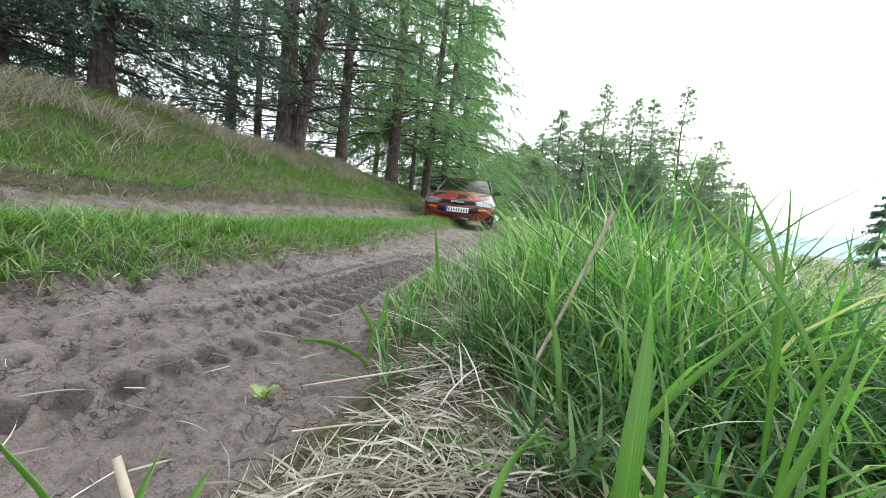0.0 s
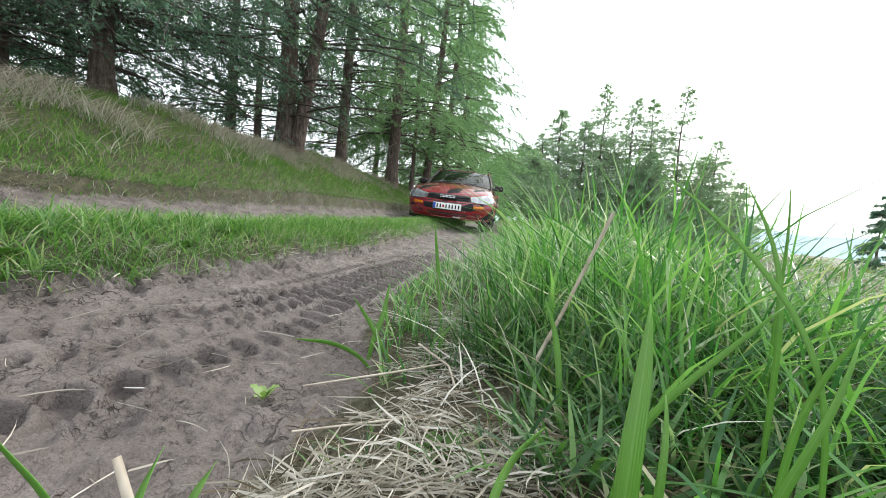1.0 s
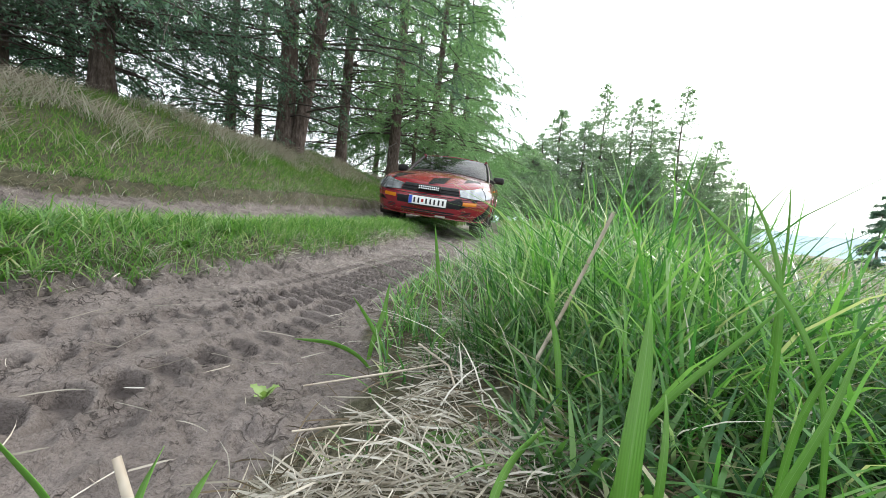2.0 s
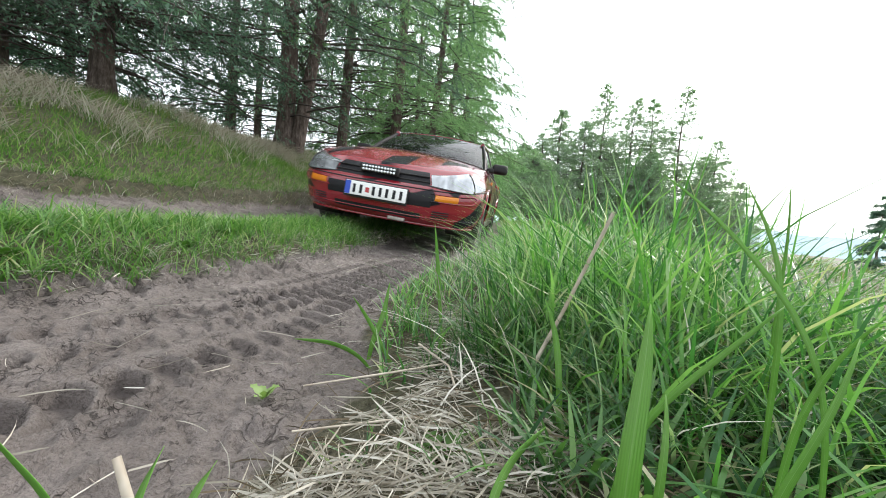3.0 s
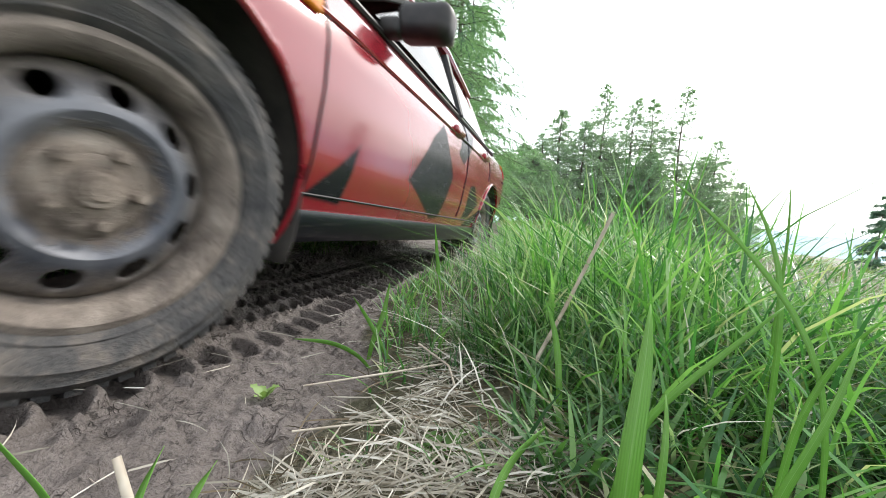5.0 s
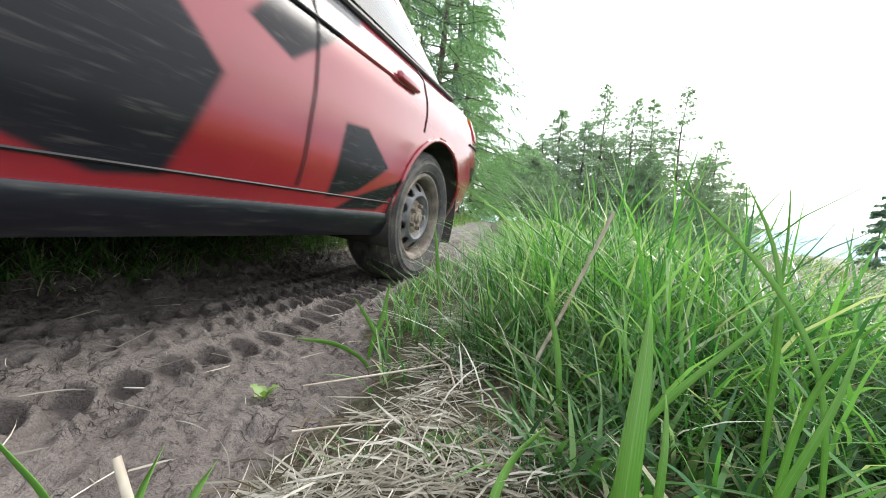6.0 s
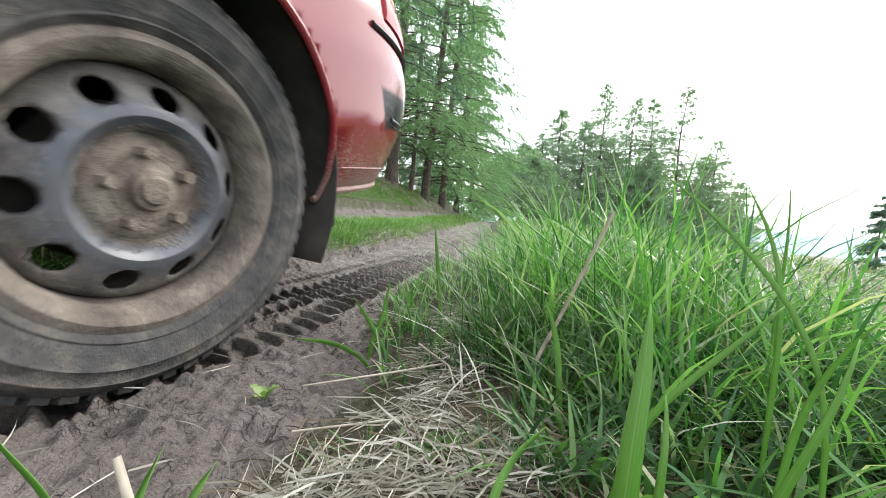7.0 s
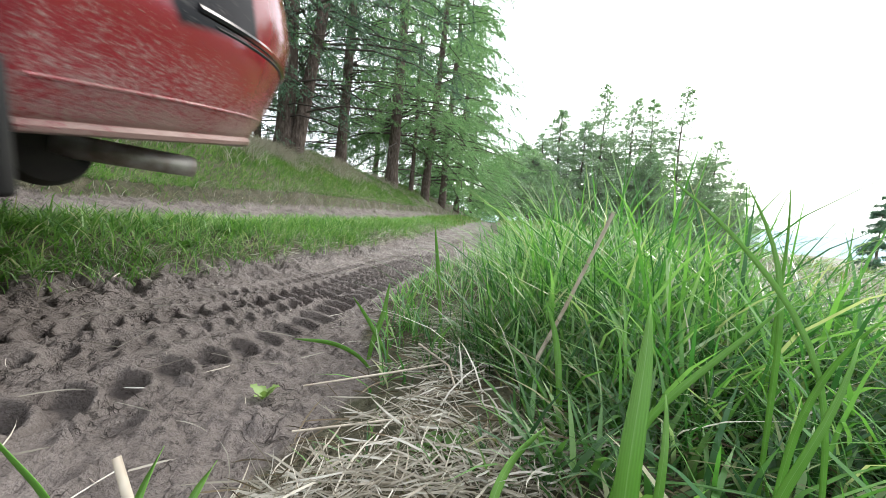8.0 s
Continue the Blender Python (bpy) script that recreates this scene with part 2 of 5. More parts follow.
def land(x, y, fine=True):
    """Height of the ground, and how muddy it is (0 to 1)."""
    u = raw = x - rut_x(y)
    spill = np.interp(y, *SPILL)
    u = np.where(u > 0, np.maximum(u - spill, 0.0), u)
    wob = fbm(x, y, 0.9, 3, 5) * 0.10
    uu = u + wob * np.exp(-((u + 1.2) / 1.6) ** 2)
    cut = np.interp(uu, *CROSS)
    cut = np.where(uu < -1.85, 0.24 + (cut - 0.24) * np.interp(y, *BANK), cut)
    z = np.interp(y, *RUT_Z) * np.exp(-(np.maximum(np.abs(u) - 6, 0) / 30) ** 2) + cut
    off = np.clip((np.abs(u + 0.9) - 1.2) / 1.0, 0, 1)
    z = z + fbm(x, y, 0.35, 4, 3) * 0.30 * off * np.clip(np.abs(u) / 5, 0, 1) + fbm(x, y, 2.2, 3, 9) * 0.05 * off
    near = np.clip((uu + 0.76) / 0.10, 0, 1) * np.clip((0.12 - uu) / 0.1, 0, 1)
    far = np.clip((uu + 1.99) / 0.05, 0, 1) * np.clip((-1.22 - uu) / 0.12, 0, 1) * np.clip((16 - y) / 4, 0, 1)
    mud = np.maximum(near * np.clip((30 - y) / 10, 0, 1), far)
    z = z + far * np.clip((12 - y) / 4, 0, 1) * (0.05 * np.maximum(fbm(x, y, 7, 4, 55), 0) + 0.02 * fbm(x, y, 19, 3, 56))
    if fine:
        calm = np.clip((16 - y) / 6, 0, 1)
        clod = np.maximum(fbm(x, y, 20, 3, 31) - 0.05, 0) * 0.022 + np.abs(fbm(x, y, 38, 3, 35)) * 0.016 - np.clip(0.05 - np.abs(fbm(x, y, 11, 3, 38)), 0, 1) * 0.28
        torn = np.clip((-0.52 - u) / 0.12, 0, 1) * np.clip((u + 0.95) / 0.1, 0, 1)
        clod = clod + 1.4 * torn * (np.maximum(fbm(x, y, 15, 4, 61), 0) * 0.09 - np.clip(0.08 - np.abs(fbm(x, y, 9, 3, 63)), 0, 1) * 0.35)
        rough = fbm(x, y, 6, 3, 21) * 0.012 + 0.62 * clod + np.maximum(fbm(x, y, 60, 2, 71) - 0.10, 0) * 0.03
        # lug prints: two deep scalloped rows, finer ones between and beside them, and one in the far rut
        lane_a, lane_b = np.interp(y, *LANE_A), np.interp(y, *LANE_B)
        s = 0.86 * y + 0.50 * x + 0.014 * fbm(x, y, 3, 2, 41)
        pressed = 0.0
        for c, half, pitch, depth, bow, slant, seed in ((lane_b, 0.072, 0.066, 0.034, 0.024, 0.010, 7), (lane_a, 0.066, 0.060, 0.032, -0.012, 0.010, 8),
                                                        (0.52 * lane_a + 0.48 * lane_b, 0.050, 0.060, 0.024, 0.014, 0.02, 9),
                                                        (lane_a - 0.16, 0.04, 0.043, 0.010, 0.01, 0.02, 10), (rut_x(y) - 1.55, 0.14, 0.1, 0.03, 0.05, 0.0, 11)):
            du = (x - c) / half
            ph = (s + bow * du * du + slant * du) / pitch
            cell = np.floor(ph)
            ph = ph - cell
            wide = 0.78 + 0.3 * hash2(cell, 0 * cell, seed)
            inside = np.clip((wide - np.abs(du)) * 7, 0, 1)
            inside = inside * inside * (3 - 2 * inside)
            start = 0.16 + 0.14 * hash2(cell, 0 * cell, seed + 20)
            pocket = np.clip((ph - start) / 0.12, 0, 1) * np.clip((1 - ph) / 0.08, 0, 1) * inside
            floor_ = 0.6 + 0.4 * np.clip((ph - start) / (1 - start), 0, 1)
            worn = np.clip(0.9 + 1.1 * fbm(x, y, 2.3, 2, 51), 0.35, 1.15) * (0.7 + 0.5 * hash2(cell, 0 * cell, seed + 40))
            lip = np.exp(-((ph - 0.12) / 0.10) ** 2) * np.clip((1.05 - np.abs(du)) * 4, 0, 1)
            z = z + mud * calm * worn * (-depth * pocket * floor_ + 0.28 * depth * lip + 0.22 * depth * np.exp(-((np.abs(du) - 1.05) / 0.12) ** 2))
            pressed = np.maximum(pressed, np.clip((1.05 - np.abs(du)) * 4, 0, 1) * (0.8 + 0.2 * pocket))
        # smooth smear along the strip, broken clods elsewhere
        smear = np.exp(-((x - lane_a + 0.17) / 0.09) ** 2)
        z = z + rough * (0.3 + 0.7 * mud) * calm * (1 - 0.92 * np.maximum(pressed, 0.8 * smear))
    return z, mud


def spread(parts):
    return np.unique(np.round(np.concatenate(parts), 4))


def build_ground():
    far = np.geomspace(1, 900, 26) - 1
    xs = spread([-3.2 - far, np.arange(-3.2, -2.4, 0.05), np.arange(-2.4, -1.1, 0.016), np.arange(-1.1, 0.0, 0.0045), np.arange(0.0, 0.3, 0.015), np.arange(0.3, 3.5, 0.06), 3.5 + far])
    ys = spread([-3 - far, np.arange(-3, 0.2, 0.07), np.arange(0.2, 0.36, 0.01), np.arange(0.36, 1.35, 0.0042), np.arange(1.35, 1.9, 0.008), np.arange(1.9, 3, 0.015), np.arange(3, 7, 0.035), np.arange(7, 22, 0.14), 22 + far])
    gx, gy = np.meshgrid(xs, ys)
    z, mud = land(gx.ravel(), gy.ravel())
    v = np.stack([gx.ravel(), gy.ravel(), z], 1)
    n, m = len(xs), len(ys)
    i = (np.arange(m - 1)[:, None] * n + np.arange(n - 1)[None]).ravel()
    me = raw_mesh("ground", v, np.stack([i, i + 1, i + 1 + n, i + n], 1), EARTH, True)
    a = me.attributes.new("mud", "FLOAT", "POINT")
    a.data.foreach_set("value", mud.astype(np.float32))
    ob = new("ground", me)
    return tagged(ob, "muddy rutted farm track between grassy verges and a bank", "ground", kind="structure")


build_ground()
# ---- car materials ----
def shape_mask(m, axis_a, axis_b, corners, soft=0.006):
    """1 inside a convex outline in two object axes, 0 outside."""
    sp = m.n.new("ShaderNodeSeparateXYZ")
    m.l.new(m.coord(), sp.inputs[0])
    a, b = sp.outputs[axis_a], sp.outputs[axis_b]
    cx = sum(p[0] for p in corners) / len(corners)
    cy = sum(p[1] for p in corners) / len(corners)
    best = None
    for k, (x0, y0) in enumerate(corners):
        x1, y1 = corners[(k + 1) % len(corners)]
        nx, ny = -(y1 - y0), x1 - x0
        ln = math.hypot(nx, ny)
        nx, ny = nx / ln, ny / ln
        if nx * (cx - x0) + ny * (cy - y0) < 0:
            nx, ny = -nx, -ny
        d = m.math("MULTIPLY_ADD", a, nx, -(nx * x0 + ny * y0))
        d = m.math("MULTIPLY_ADD", b, ny, d)
        best = d if best is None else m.math("MINIMUM", best, d)
    r = m.n.new("ShaderNodeMapRange")
    r.inputs["From Min"].default_value, r.inputs["From Max"].default_value = -soft, soft
    m.l.new(best, r.inputs["Value"])
    return r.outputs[0]


def within(m, axis, lo, hi):
    sp = m.n.new("ShaderNodeSeparateXYZ")
    m.l.new(m.coord(), sp.inputs[0])
    return m.math("MULTIPLY", m.math("GREATER_THAN", sp.outputs[axis], lo), m.math("LESS_THAN", sp.outputs[axis], hi))


def paint_material():
    m = Mat("red_paint_black_patches", 0.3, spec=0.5)
    red = m.ramp(m.noise(1.6, 4), [(0.3, (0.19, 0.008, 0.015)), (0.6, (0.24, 0.011, 0.021)), (0.8, (0.285, 0.024, 0.035))])
    side = within(m, "Y", 0.44, 2)
    marks = []
    # flank patches, in metres behind the front axle and above the ground
    for c in ([(0.70, 0.312), (0.515, 0.525), (0.37, 0.42), (0.42, 0.375), (0.60, 0.262), (0.665, 0.266)],
              [(0.54, 0.33), (0.43, 0.395), (0.50, 0.29)],
              [(0.49, 0.54), (0.38, 0.60), (0.36, 0.52), (0.44, 0.515)],
              [(-0.30, 0.80), (0.05, 0.84), (-0.12, 0.68)],
              [(-0.36, 0.34), (-0.52, 0.33), (-0.55, 0.50)],
              [(-0.91, 0.46), (-1.10, 0.67), (-1.22, 0.75), (-1.44, 0.55), (-1.36, 0.34), (-1.26, 0.33)],
              [(-1.48, 0.68), (-1.66, 0.92), (-1.98, 0.92), (-1.60, 0.64)],
              [(-1.80, 0.34), (-1.82, 0.56), (-1.93, 0.57), (-2.09, 0.472), (-1.94, 0.375)],
              [(-1.78, 0.305), (-1.94, 0.358), (-2.11, 0.452), (-2.22, 0.475), (-2.17, 0.38), (-2.08, 0.32)],
              [(-2.98, 0.62), (-3.16, 0.64), (-3.2, 0.57), (-3.05, 0.53)]):
        marks.append(m.math("MULTIPLY", side, shape_mask(m, "X", "Z", c)))
    nose = within(m, "X", 0.62, 2)
    for c in ([(0.30, 0.50), (0.44, 0.56), (0.52, 0.44), (0.40, 0.40)],
              [(0.56, 0.55), (0.66, 0.56), (0.64, 0.50)],
              [(-0.18, 0.54), (0.02, 0.57), (-0.06, 0.53)],
              [(-0.78, 0.42), (-0.6, 0.40), (-0.7, 0.47)]):
        marks.append(m.math("MULTIPLY", nose, shape_mask(m, "Y", "Z", c)))
    lid = within(m, "Z", 0.68, 1.2)
    for c in ([(0.74, -0.06), (0.70, 0.16), (0.44, 0.22), (0.56, -0.02)],
              [(0.56, 0.42), (0.36, 0.64), (0.16, 0.60), (0.34, 0.44)],
              [(0.66, -0.62), (0.40, -0.58), (0.44, -0.30)],
              [(0.02, -0.35), (-0.24, -0.1), (0.06, 0.08)]):
        marks.append(m.math("MULTIPLY", lid, shape_mask(m, "X", "Y", c)))
    mark = marks[0]
    for k in marks[1:]:
        mark = m.math("MAXIMUM", mark, k)
    c = m.mix(mark, red, (0.007, 0.008, 0.012))
    # dried mud thrown up by the wheels, thickest low on the flanks
    sp = m.n.new("ShaderNodeSeparateXYZ")
    m.l.new(m.coord(), sp.inputs[0])
    low = m.n.new("ShaderNodeMapRange")
    low.inputs["From Min"].default_value, low.inputs["From Max"].default_value = 0.85, 0.25
    m.l.new(sp.outputs["Z"], low.inputs["Value"])
    rear = m.n.new("ShaderNodeMapRange")
    rear.inputs["From Min"].default_value, rear.inputs["From Max"].default_value = -2.2, -2.95
    rear.inputs["To Min"].default_value, rear.inputs["To Max"].default_value = 0.5, 1.2
    m.l.new(sp.outputs["X"], rear.inputs["Value"])
    spat = m.math("ADD", m.math("MULTIPLY", m.noise(3.2, 5, 0.65), 0.75), m.math("MULTIPLY", m.noise(230, 5, 0.8, (0.7, 1, 1)), 1.0))
    dirt = m.math("MULTIPLY", m.math("MULTIPLY", low.outputs[0], rear.outputs[0]), 0.85)
    dirt = m.math("MULTIPLY", m.ramp(m.math("ADD", spat, m.math("SUBTRACT", dirt, 0.70)), [(0.79, (0, 0, 0)), (0.99, (1, 1, 1))]), 0.75)
    c = m.mix(dirt, c, (0.26, 0.21, 0.175))
    # fine dry flecks drawn out along the dark patches
    fleck = m.math("MULTIPLY", mark, m.ramp(m.noise(70, 5, 0.75, (0.16, 1, 1)), [(0.55, (0, 0, 0)), (0.76, (0.32, 0.32, 0.32))]))
    c = m.mix(fleck, c, (0.20, 0.18, 0.165))
    film = m.math("MULTIPLY", m.noise(5, 4), 0.035)
    m.color(m.mix(film, c, (0.4, 0.34, 0.3)))
    m.roughness(m.math("ADD", m.math("MULTIPLY", dirt, 0.55), m.math("ADD", m.math("MULTIPLY", mark, 0.1), m.math("MULTIPLY_ADD", m.noise(22, 4), 0.14, 0.08))))
    m.bump(m.math("MULTIPLY", dirt, m.noise(60, 4, 0.7)), 0.5, 0.006)
    m.l.new(m.math("MULTIPLY", m.math("SUBTRACT", 1.0, m.math("MAXIMUM", mark, dirt)), 0.7), m.b.inputs["Coat Weight"])
    m.l.new(m.math("MULTIPLY_ADD", mark, -0.3, 0.5), m.b.inputs["Specular IOR Level"])
    m.b.inputs["Coat Roughness"].default_value = 0.08
    return m.m


PAINT = paint_material()
m_ = Mat("black_plastic", 0.5, spec=0.3)
m_.color(m_.ramp(m_.noise(14, 5), [(0.35, (0.008, 0.008, 0.009)), (0.75, (0.026, 0.024, 0.022))]))
PLASTIC = m_.m
m_ = Mat("sill_black", 0.28, spec=0.5)
m_.color(m_.mix(m_.ramp(m_.noise(60, 5, 0.75, (0.2, 1, 1)), [(0.54, (0, 0, 0)), (0.78, (0.35, 0.35, 0.35))]), (0.008, 0.009, 0.014), (0.17, 0.155, 0.14)))
SILL_BLACK = m_.m
m_ = Mat("underbody", 0.9)
m_.color(m_.ramp(m_.noise(10, 5), [(0.35, (0.012, 0.011, 0.01)), (0.75, (0.05, 0.042, 0.035))]))
UNDER = m_.m
m_ = Mat("tyre_rubber", 0.75)
m_.color(m_.ramp(m_.noise(18, 6, 0.65), [(0.32, (0.028, 0.028, 0.030)), (0.5, (0.062, 0.059, 0.057)), (0.62, (0.115, 0.10, 0.087)), (0.76, (0.20, 0.168, 0.138))]))
m_.bump(m_.noise(55, 5, 0.7), 0.9, 0.008)
RUBBER = m_.m


def rim_material():
    m = Mat("dusty_steel", 0.5, metal=0.2)
    sp = m.n.new("ShaderNodeSeparateXYZ")
    m.l.new(m.coord(), sp.inputs[0])
    r = m.math("SQRT", m.math("ADD", m.math("MULTIPLY", sp.outputs["X"], sp.outputs["X"]), m.math("MULTIPLY", sp.outputs["Z"], sp.outputs["Z"])))
    r = m.math("ADD", r, m.math("MULTIPLY", m.math("SUBTRACT", m.noise(26, 5, 0.7), 0.5), 0.05))
    r = m.math("ADD", r, m.math("MULTIPLY", m.math("SUBTRACT", m.noise(120, 4, 0.7), 0.5), 0.03))
    mask = m.ramp(r, [(0.0, (1, 1, 1)), (0.078, (0.95, 0.95, 0.95)), (0.092, (0.08, 0.08, 0.08)), (0.118, (0.1, 0.1, 0.1)), (0.135, (0.4, 0.4, 0.4)), (0.17, (0.85, 0.85, 0.85))])
    steel = m.ramp(m.noise(9, 4), [(0.3, (0.02, 0.028, 0.045)), (0.7, (0.13, 0.14, 0.16))])
    m.color(m.mix(mask, steel, m.ramp(m.noise(20, 5), [(0.3, (0.11, 0.088, 0.07)), (0.55, (0.25, 0.205, 0.165)), (0.75, (0.38, 0.325, 0.27))])))
    m.roughness(m.math("MULTIPLY_ADD", mask, 0.45, 0.38))
    m.bump(m.math("MULTIPLY", mask, m.noise(75, 5, 0.7)), 0.9, 0.01)
    return m.m


STEEL = rim_material()
m_ = Mat("worn_metal", 0.5, metal=0.6)
m_.color(m_.ramp(m_.noise(20, 4), [(0.35, (0.2, 0.17, 0.14)), (0.7, (0.45, 0.43, 0.4))]))
CHROME = m_.m
AMBER = Mat("amber_lens", 0.2).color((0.62, 0.20, 0.015)).m
RED_LENS = Mat("red_lens", 0.15).color((0.35, 0.012, 0.012)).m
WHITE = Mat("plate_white", 0.45).color((0.78, 0.78, 0.76)).m
BLUE = Mat("plate_blue", 0.45).color((0.015, 0.06, 0.42)).m
DARK = Mat("dark_print", 0.5, spec=0.25).color((0.012, 0.012, 0.014)).m
CLOTH = Mat("seat_cloth", 0.9).color((0.035, 0.035, 0.04)).m
m_ = Mat("lamp_glass", 0.1, spec=0.6)
m_.color(m_.ramp(m_.noise(9, 2, 0.5, (1, 2, 0.6)), [(0.3, (0.22, 0.23, 0.24)), (0.7, (0.5, 0.53, 0.55))]))
m_.bump(m_.noise(90, 1, 0.5, (0.1, 1.0, 0.1)), 0.3, 0.004)
m_.b.inputs["Metallic"].default_value = 0.7
LAMP = m_.m
LED = Mat("led_lens", 0.15, metal=0.5).color((0.75, 0.78, 0.8)).m


def glass_material():
    m = Mat("window_glass", 0.03)
    m.b.inputs["Base Color"].default_value = (0.16, 0.19, 0.17, 1)
    m.b.inputs["Transmission Weight"].default_value = 1.0
    m.b.inputs["IOR"].default_value = 1.5
    return m.m


GLASS = glass_material()

# ---- the car: x forward from the front axle, y to its left, z up from the wheels' feet ----
SILL, BASE = 0.225, 2.52
N_END = 2.5
Z_TOP = smooth_table([-3.6, -3.45, -3.3, -3.0, -2.2, -1.2, -0.4, 0.1, 0.5, 0.75, 0.95], [0.82, 0.86, 0.90, 0.93, 0.92, 0.90, 0.88, 0.83, 0.76, 0.69, 0.66], 0.15)
NOSE = ([0.0, 0.10, 0.3, 0.5, 0.66, 0.72, 0.76, 0.9, 1.0], [0.80, 0.85, 0.875, 0.885, 0.875, 0.86, 0.815, 0.80, 0.72])
TAIL = ([0.0, 0.15, 0.3, 0.45, 0.58, 0.64, 0.8, 1.0], [-3.445, -3.475, -3.49, -3.51, -3.48, -3.43, -3.40, -3.33])
HALF = ([0.0, 0.08, 0.3, 0.55, 0.72, 0.8, 0.92, 1.0], [0.775, 0.80, 0.835, 0.845, 0.838, 0.825, 0.79, 0.74])


def low_edge(x):
    return float(np.interp(x, [-3.5, -3.3, -2.9, -2.65, 0.1, 0.36, 0.9], [0.42, 0.41, 0.345, SILL, SILL, 0.265, 0.25]))


def shell(kind, q, v, side=1, lift=0.0):
    """A point of the body: kind 'nose' or 'tail' with q an angle from the middle (0 to 90 degrees), or 'flank' with q = x. v from sill to shoulder."""
    w = float(np.interp(v, *HALF)) + lift
    if kind == "flank":
        x, y = q, w
    else:
        a = radians(q)
        mid, tip, n = (0.30, float(np.interp(v, *NOSE)) + lift, N_END) if kind == "nose" else (-2.85, float(np.interp(v, *TAIL)) - lift, 2.8)
        x = mid + (tip - mid) * max(math.cos(a), 0.0) ** (2 / n)
        y = w * max(math.sin(a), 0.0) ** (2 / n)
    top, low = float(np.interp(x, *Z_TOP)), low_edge(x)
    return Vector((x, side * y, low + v * (top - low)))


def v_of(x, z):
    return (z - low_edge(x)) / (float(np.interp(x, *Z_TOP)) - low_edge(x))


def grid_faces(bm, rows, close=False):
    for a, b in zip(rows, rows[1:]):
        for k in range(len(a) - 1):
            try:
                bm.faces.new((a[k], a[k + 1], b[k + 1], b[k]))
            except ValueError:
                pass


def slab(rows_out, rows_in):
    """A closed plate from two grids of points of the same size."""
    bm = bmesh.new()
    o = [[bm.verts.new(p) for p in r] for r in rows_out]
    i = [[bm.verts.new(p) for p in r] for r in rows_in]
    grid_faces(bm, o)
    grid_faces(bm, [list(reversed(r)) for r in i])
    ring_o = o[0] + [r[-1] for r in o[1:]] + list(reversed(o[-1][:-1])) + [r[0] for r in reversed(o[1:-1])]
    ring_i = i[0] + [r[-1] for r in i[1:]] + list(reversed(i[-1][:-1])) + [r[0] for r in reversed(i[1:-1])]
    n = len(ring_o)
    for k in range(n):
        try:
            bm.faces.new((ring_o[k], ring_i[k], ring_i[(k + 1) % n], ring_o[(k + 1) % n]))
        except ValueError:
            pass
    bmesh.ops.recalc_face_normals(bm, faces=bm.faces)
    return bm


def skin(kind, q0, q1, va, vb, side=1, lift=0.008, deep=0.03, nu=10, nv=5, vc=None, vd=None):
    """A plate that follows the body; va, vb its lower and upper edge at q0, vc, vd at q1."""
    vc = va if vc is None else vc
    vd = vb if vd is None else vd
    outs, ins = [], []
    for j in range(nv + 1):
        g = j / nv
        puff = lift * (1 - 0.5 * (2 * g - 1) ** 6)
        ro, ri = [], []
        for i in range(nu + 1):
            f = i / nu
            q = q0 + (q1 - q0) * f
            lo, hi = va + (vc - va) * f, vb + (vd - vb) * f
            ro.append(shell(kind, q, lo + (hi - lo) * g, side, puff))
            ri.append(shell(kind, q, lo + (hi - lo) * g, side, -deep))
        outs.append(ro)
        ins.append(ri)
    return slab(outs, ins)


def tube(points, r, sides=8, caps=True, taper=None):
    bm = bmesh.new()
    pts = [Vector(p) for p in points]
    rings = []
    up = Vector((0, 0, 1))
    for k, p in enumerate(pts):
        d = (pts[min(k + 1, len(pts) - 1)] - pts[max(k - 1, 0)]).normalized()
        a = d.cross(up if abs(d.z) < 0.95 else Vector((1, 0, 0))).normalized()
        b = d.cross(a)
        rr = r if taper is None else r * (1 + (taper - 1) * k / (len(pts) - 1))
        rings.append([bm.verts.new(p + rr * (math.cos(2 * math.pi * s / sides) * a + math.sin(2 * math.pi * s / sides) * b)) for s in range(sides)])
    for a, b in zip(rings, rings[1:]):
        for s in range(sides):
            bm.faces.new((a[s], a[(s + 1) % sides], b[(s + 1) % sides], b[s]))
    if caps:
        bm.faces.new(rings[0])
        bm.faces.new(rings[-1])
    bmesh.ops.recalc_face_normals(bm, faces=bm.faces)
    return bm


def rounded_box(size, bevel=0.01, at=(0, 0, 0), turn=None, seg=3):
    bm = bmesh.new()
    bmesh.ops.create_cube(bm, size=1.0)
    bmesh.ops.scale(bm, vec=size, verts=bm.verts)
    bmesh.ops.bevel(bm, geom=list(bm.edges), offset=bevel, segments=seg, affect="EDGES", profile=0.5)
    if turn is not None:
        bmesh.ops.transform(bm, matrix=turn, verts=bm.verts)
    bmesh.ops.translate(bm, vec=at, verts=bm.verts)
    return bm


def lathe(profile, steps=64):
    """Turns (radius, y) points round the y axis."""
    bm = bmesh.new()
    rings = []
    for r, y in profile:
        rings.append([bm.verts.new((r * math.cos(2 * math.pi * k / steps), y, r * math.sin(2 * math.pi * k / steps))) for k in range(steps)])
    for a, b in zip(rings, rings[1:]):
        for k in range(steps):
            bm.faces.new((a[k], b[k], b[(k + 1) % steps], a[(k + 1) % steps]))
    bmesh.ops.recalc_face_normals(bm, faces=bm.faces)
    return bm


WELLS = ((0.0, 0.315), (-BASE, 0.315))
WELL_R = 0.345


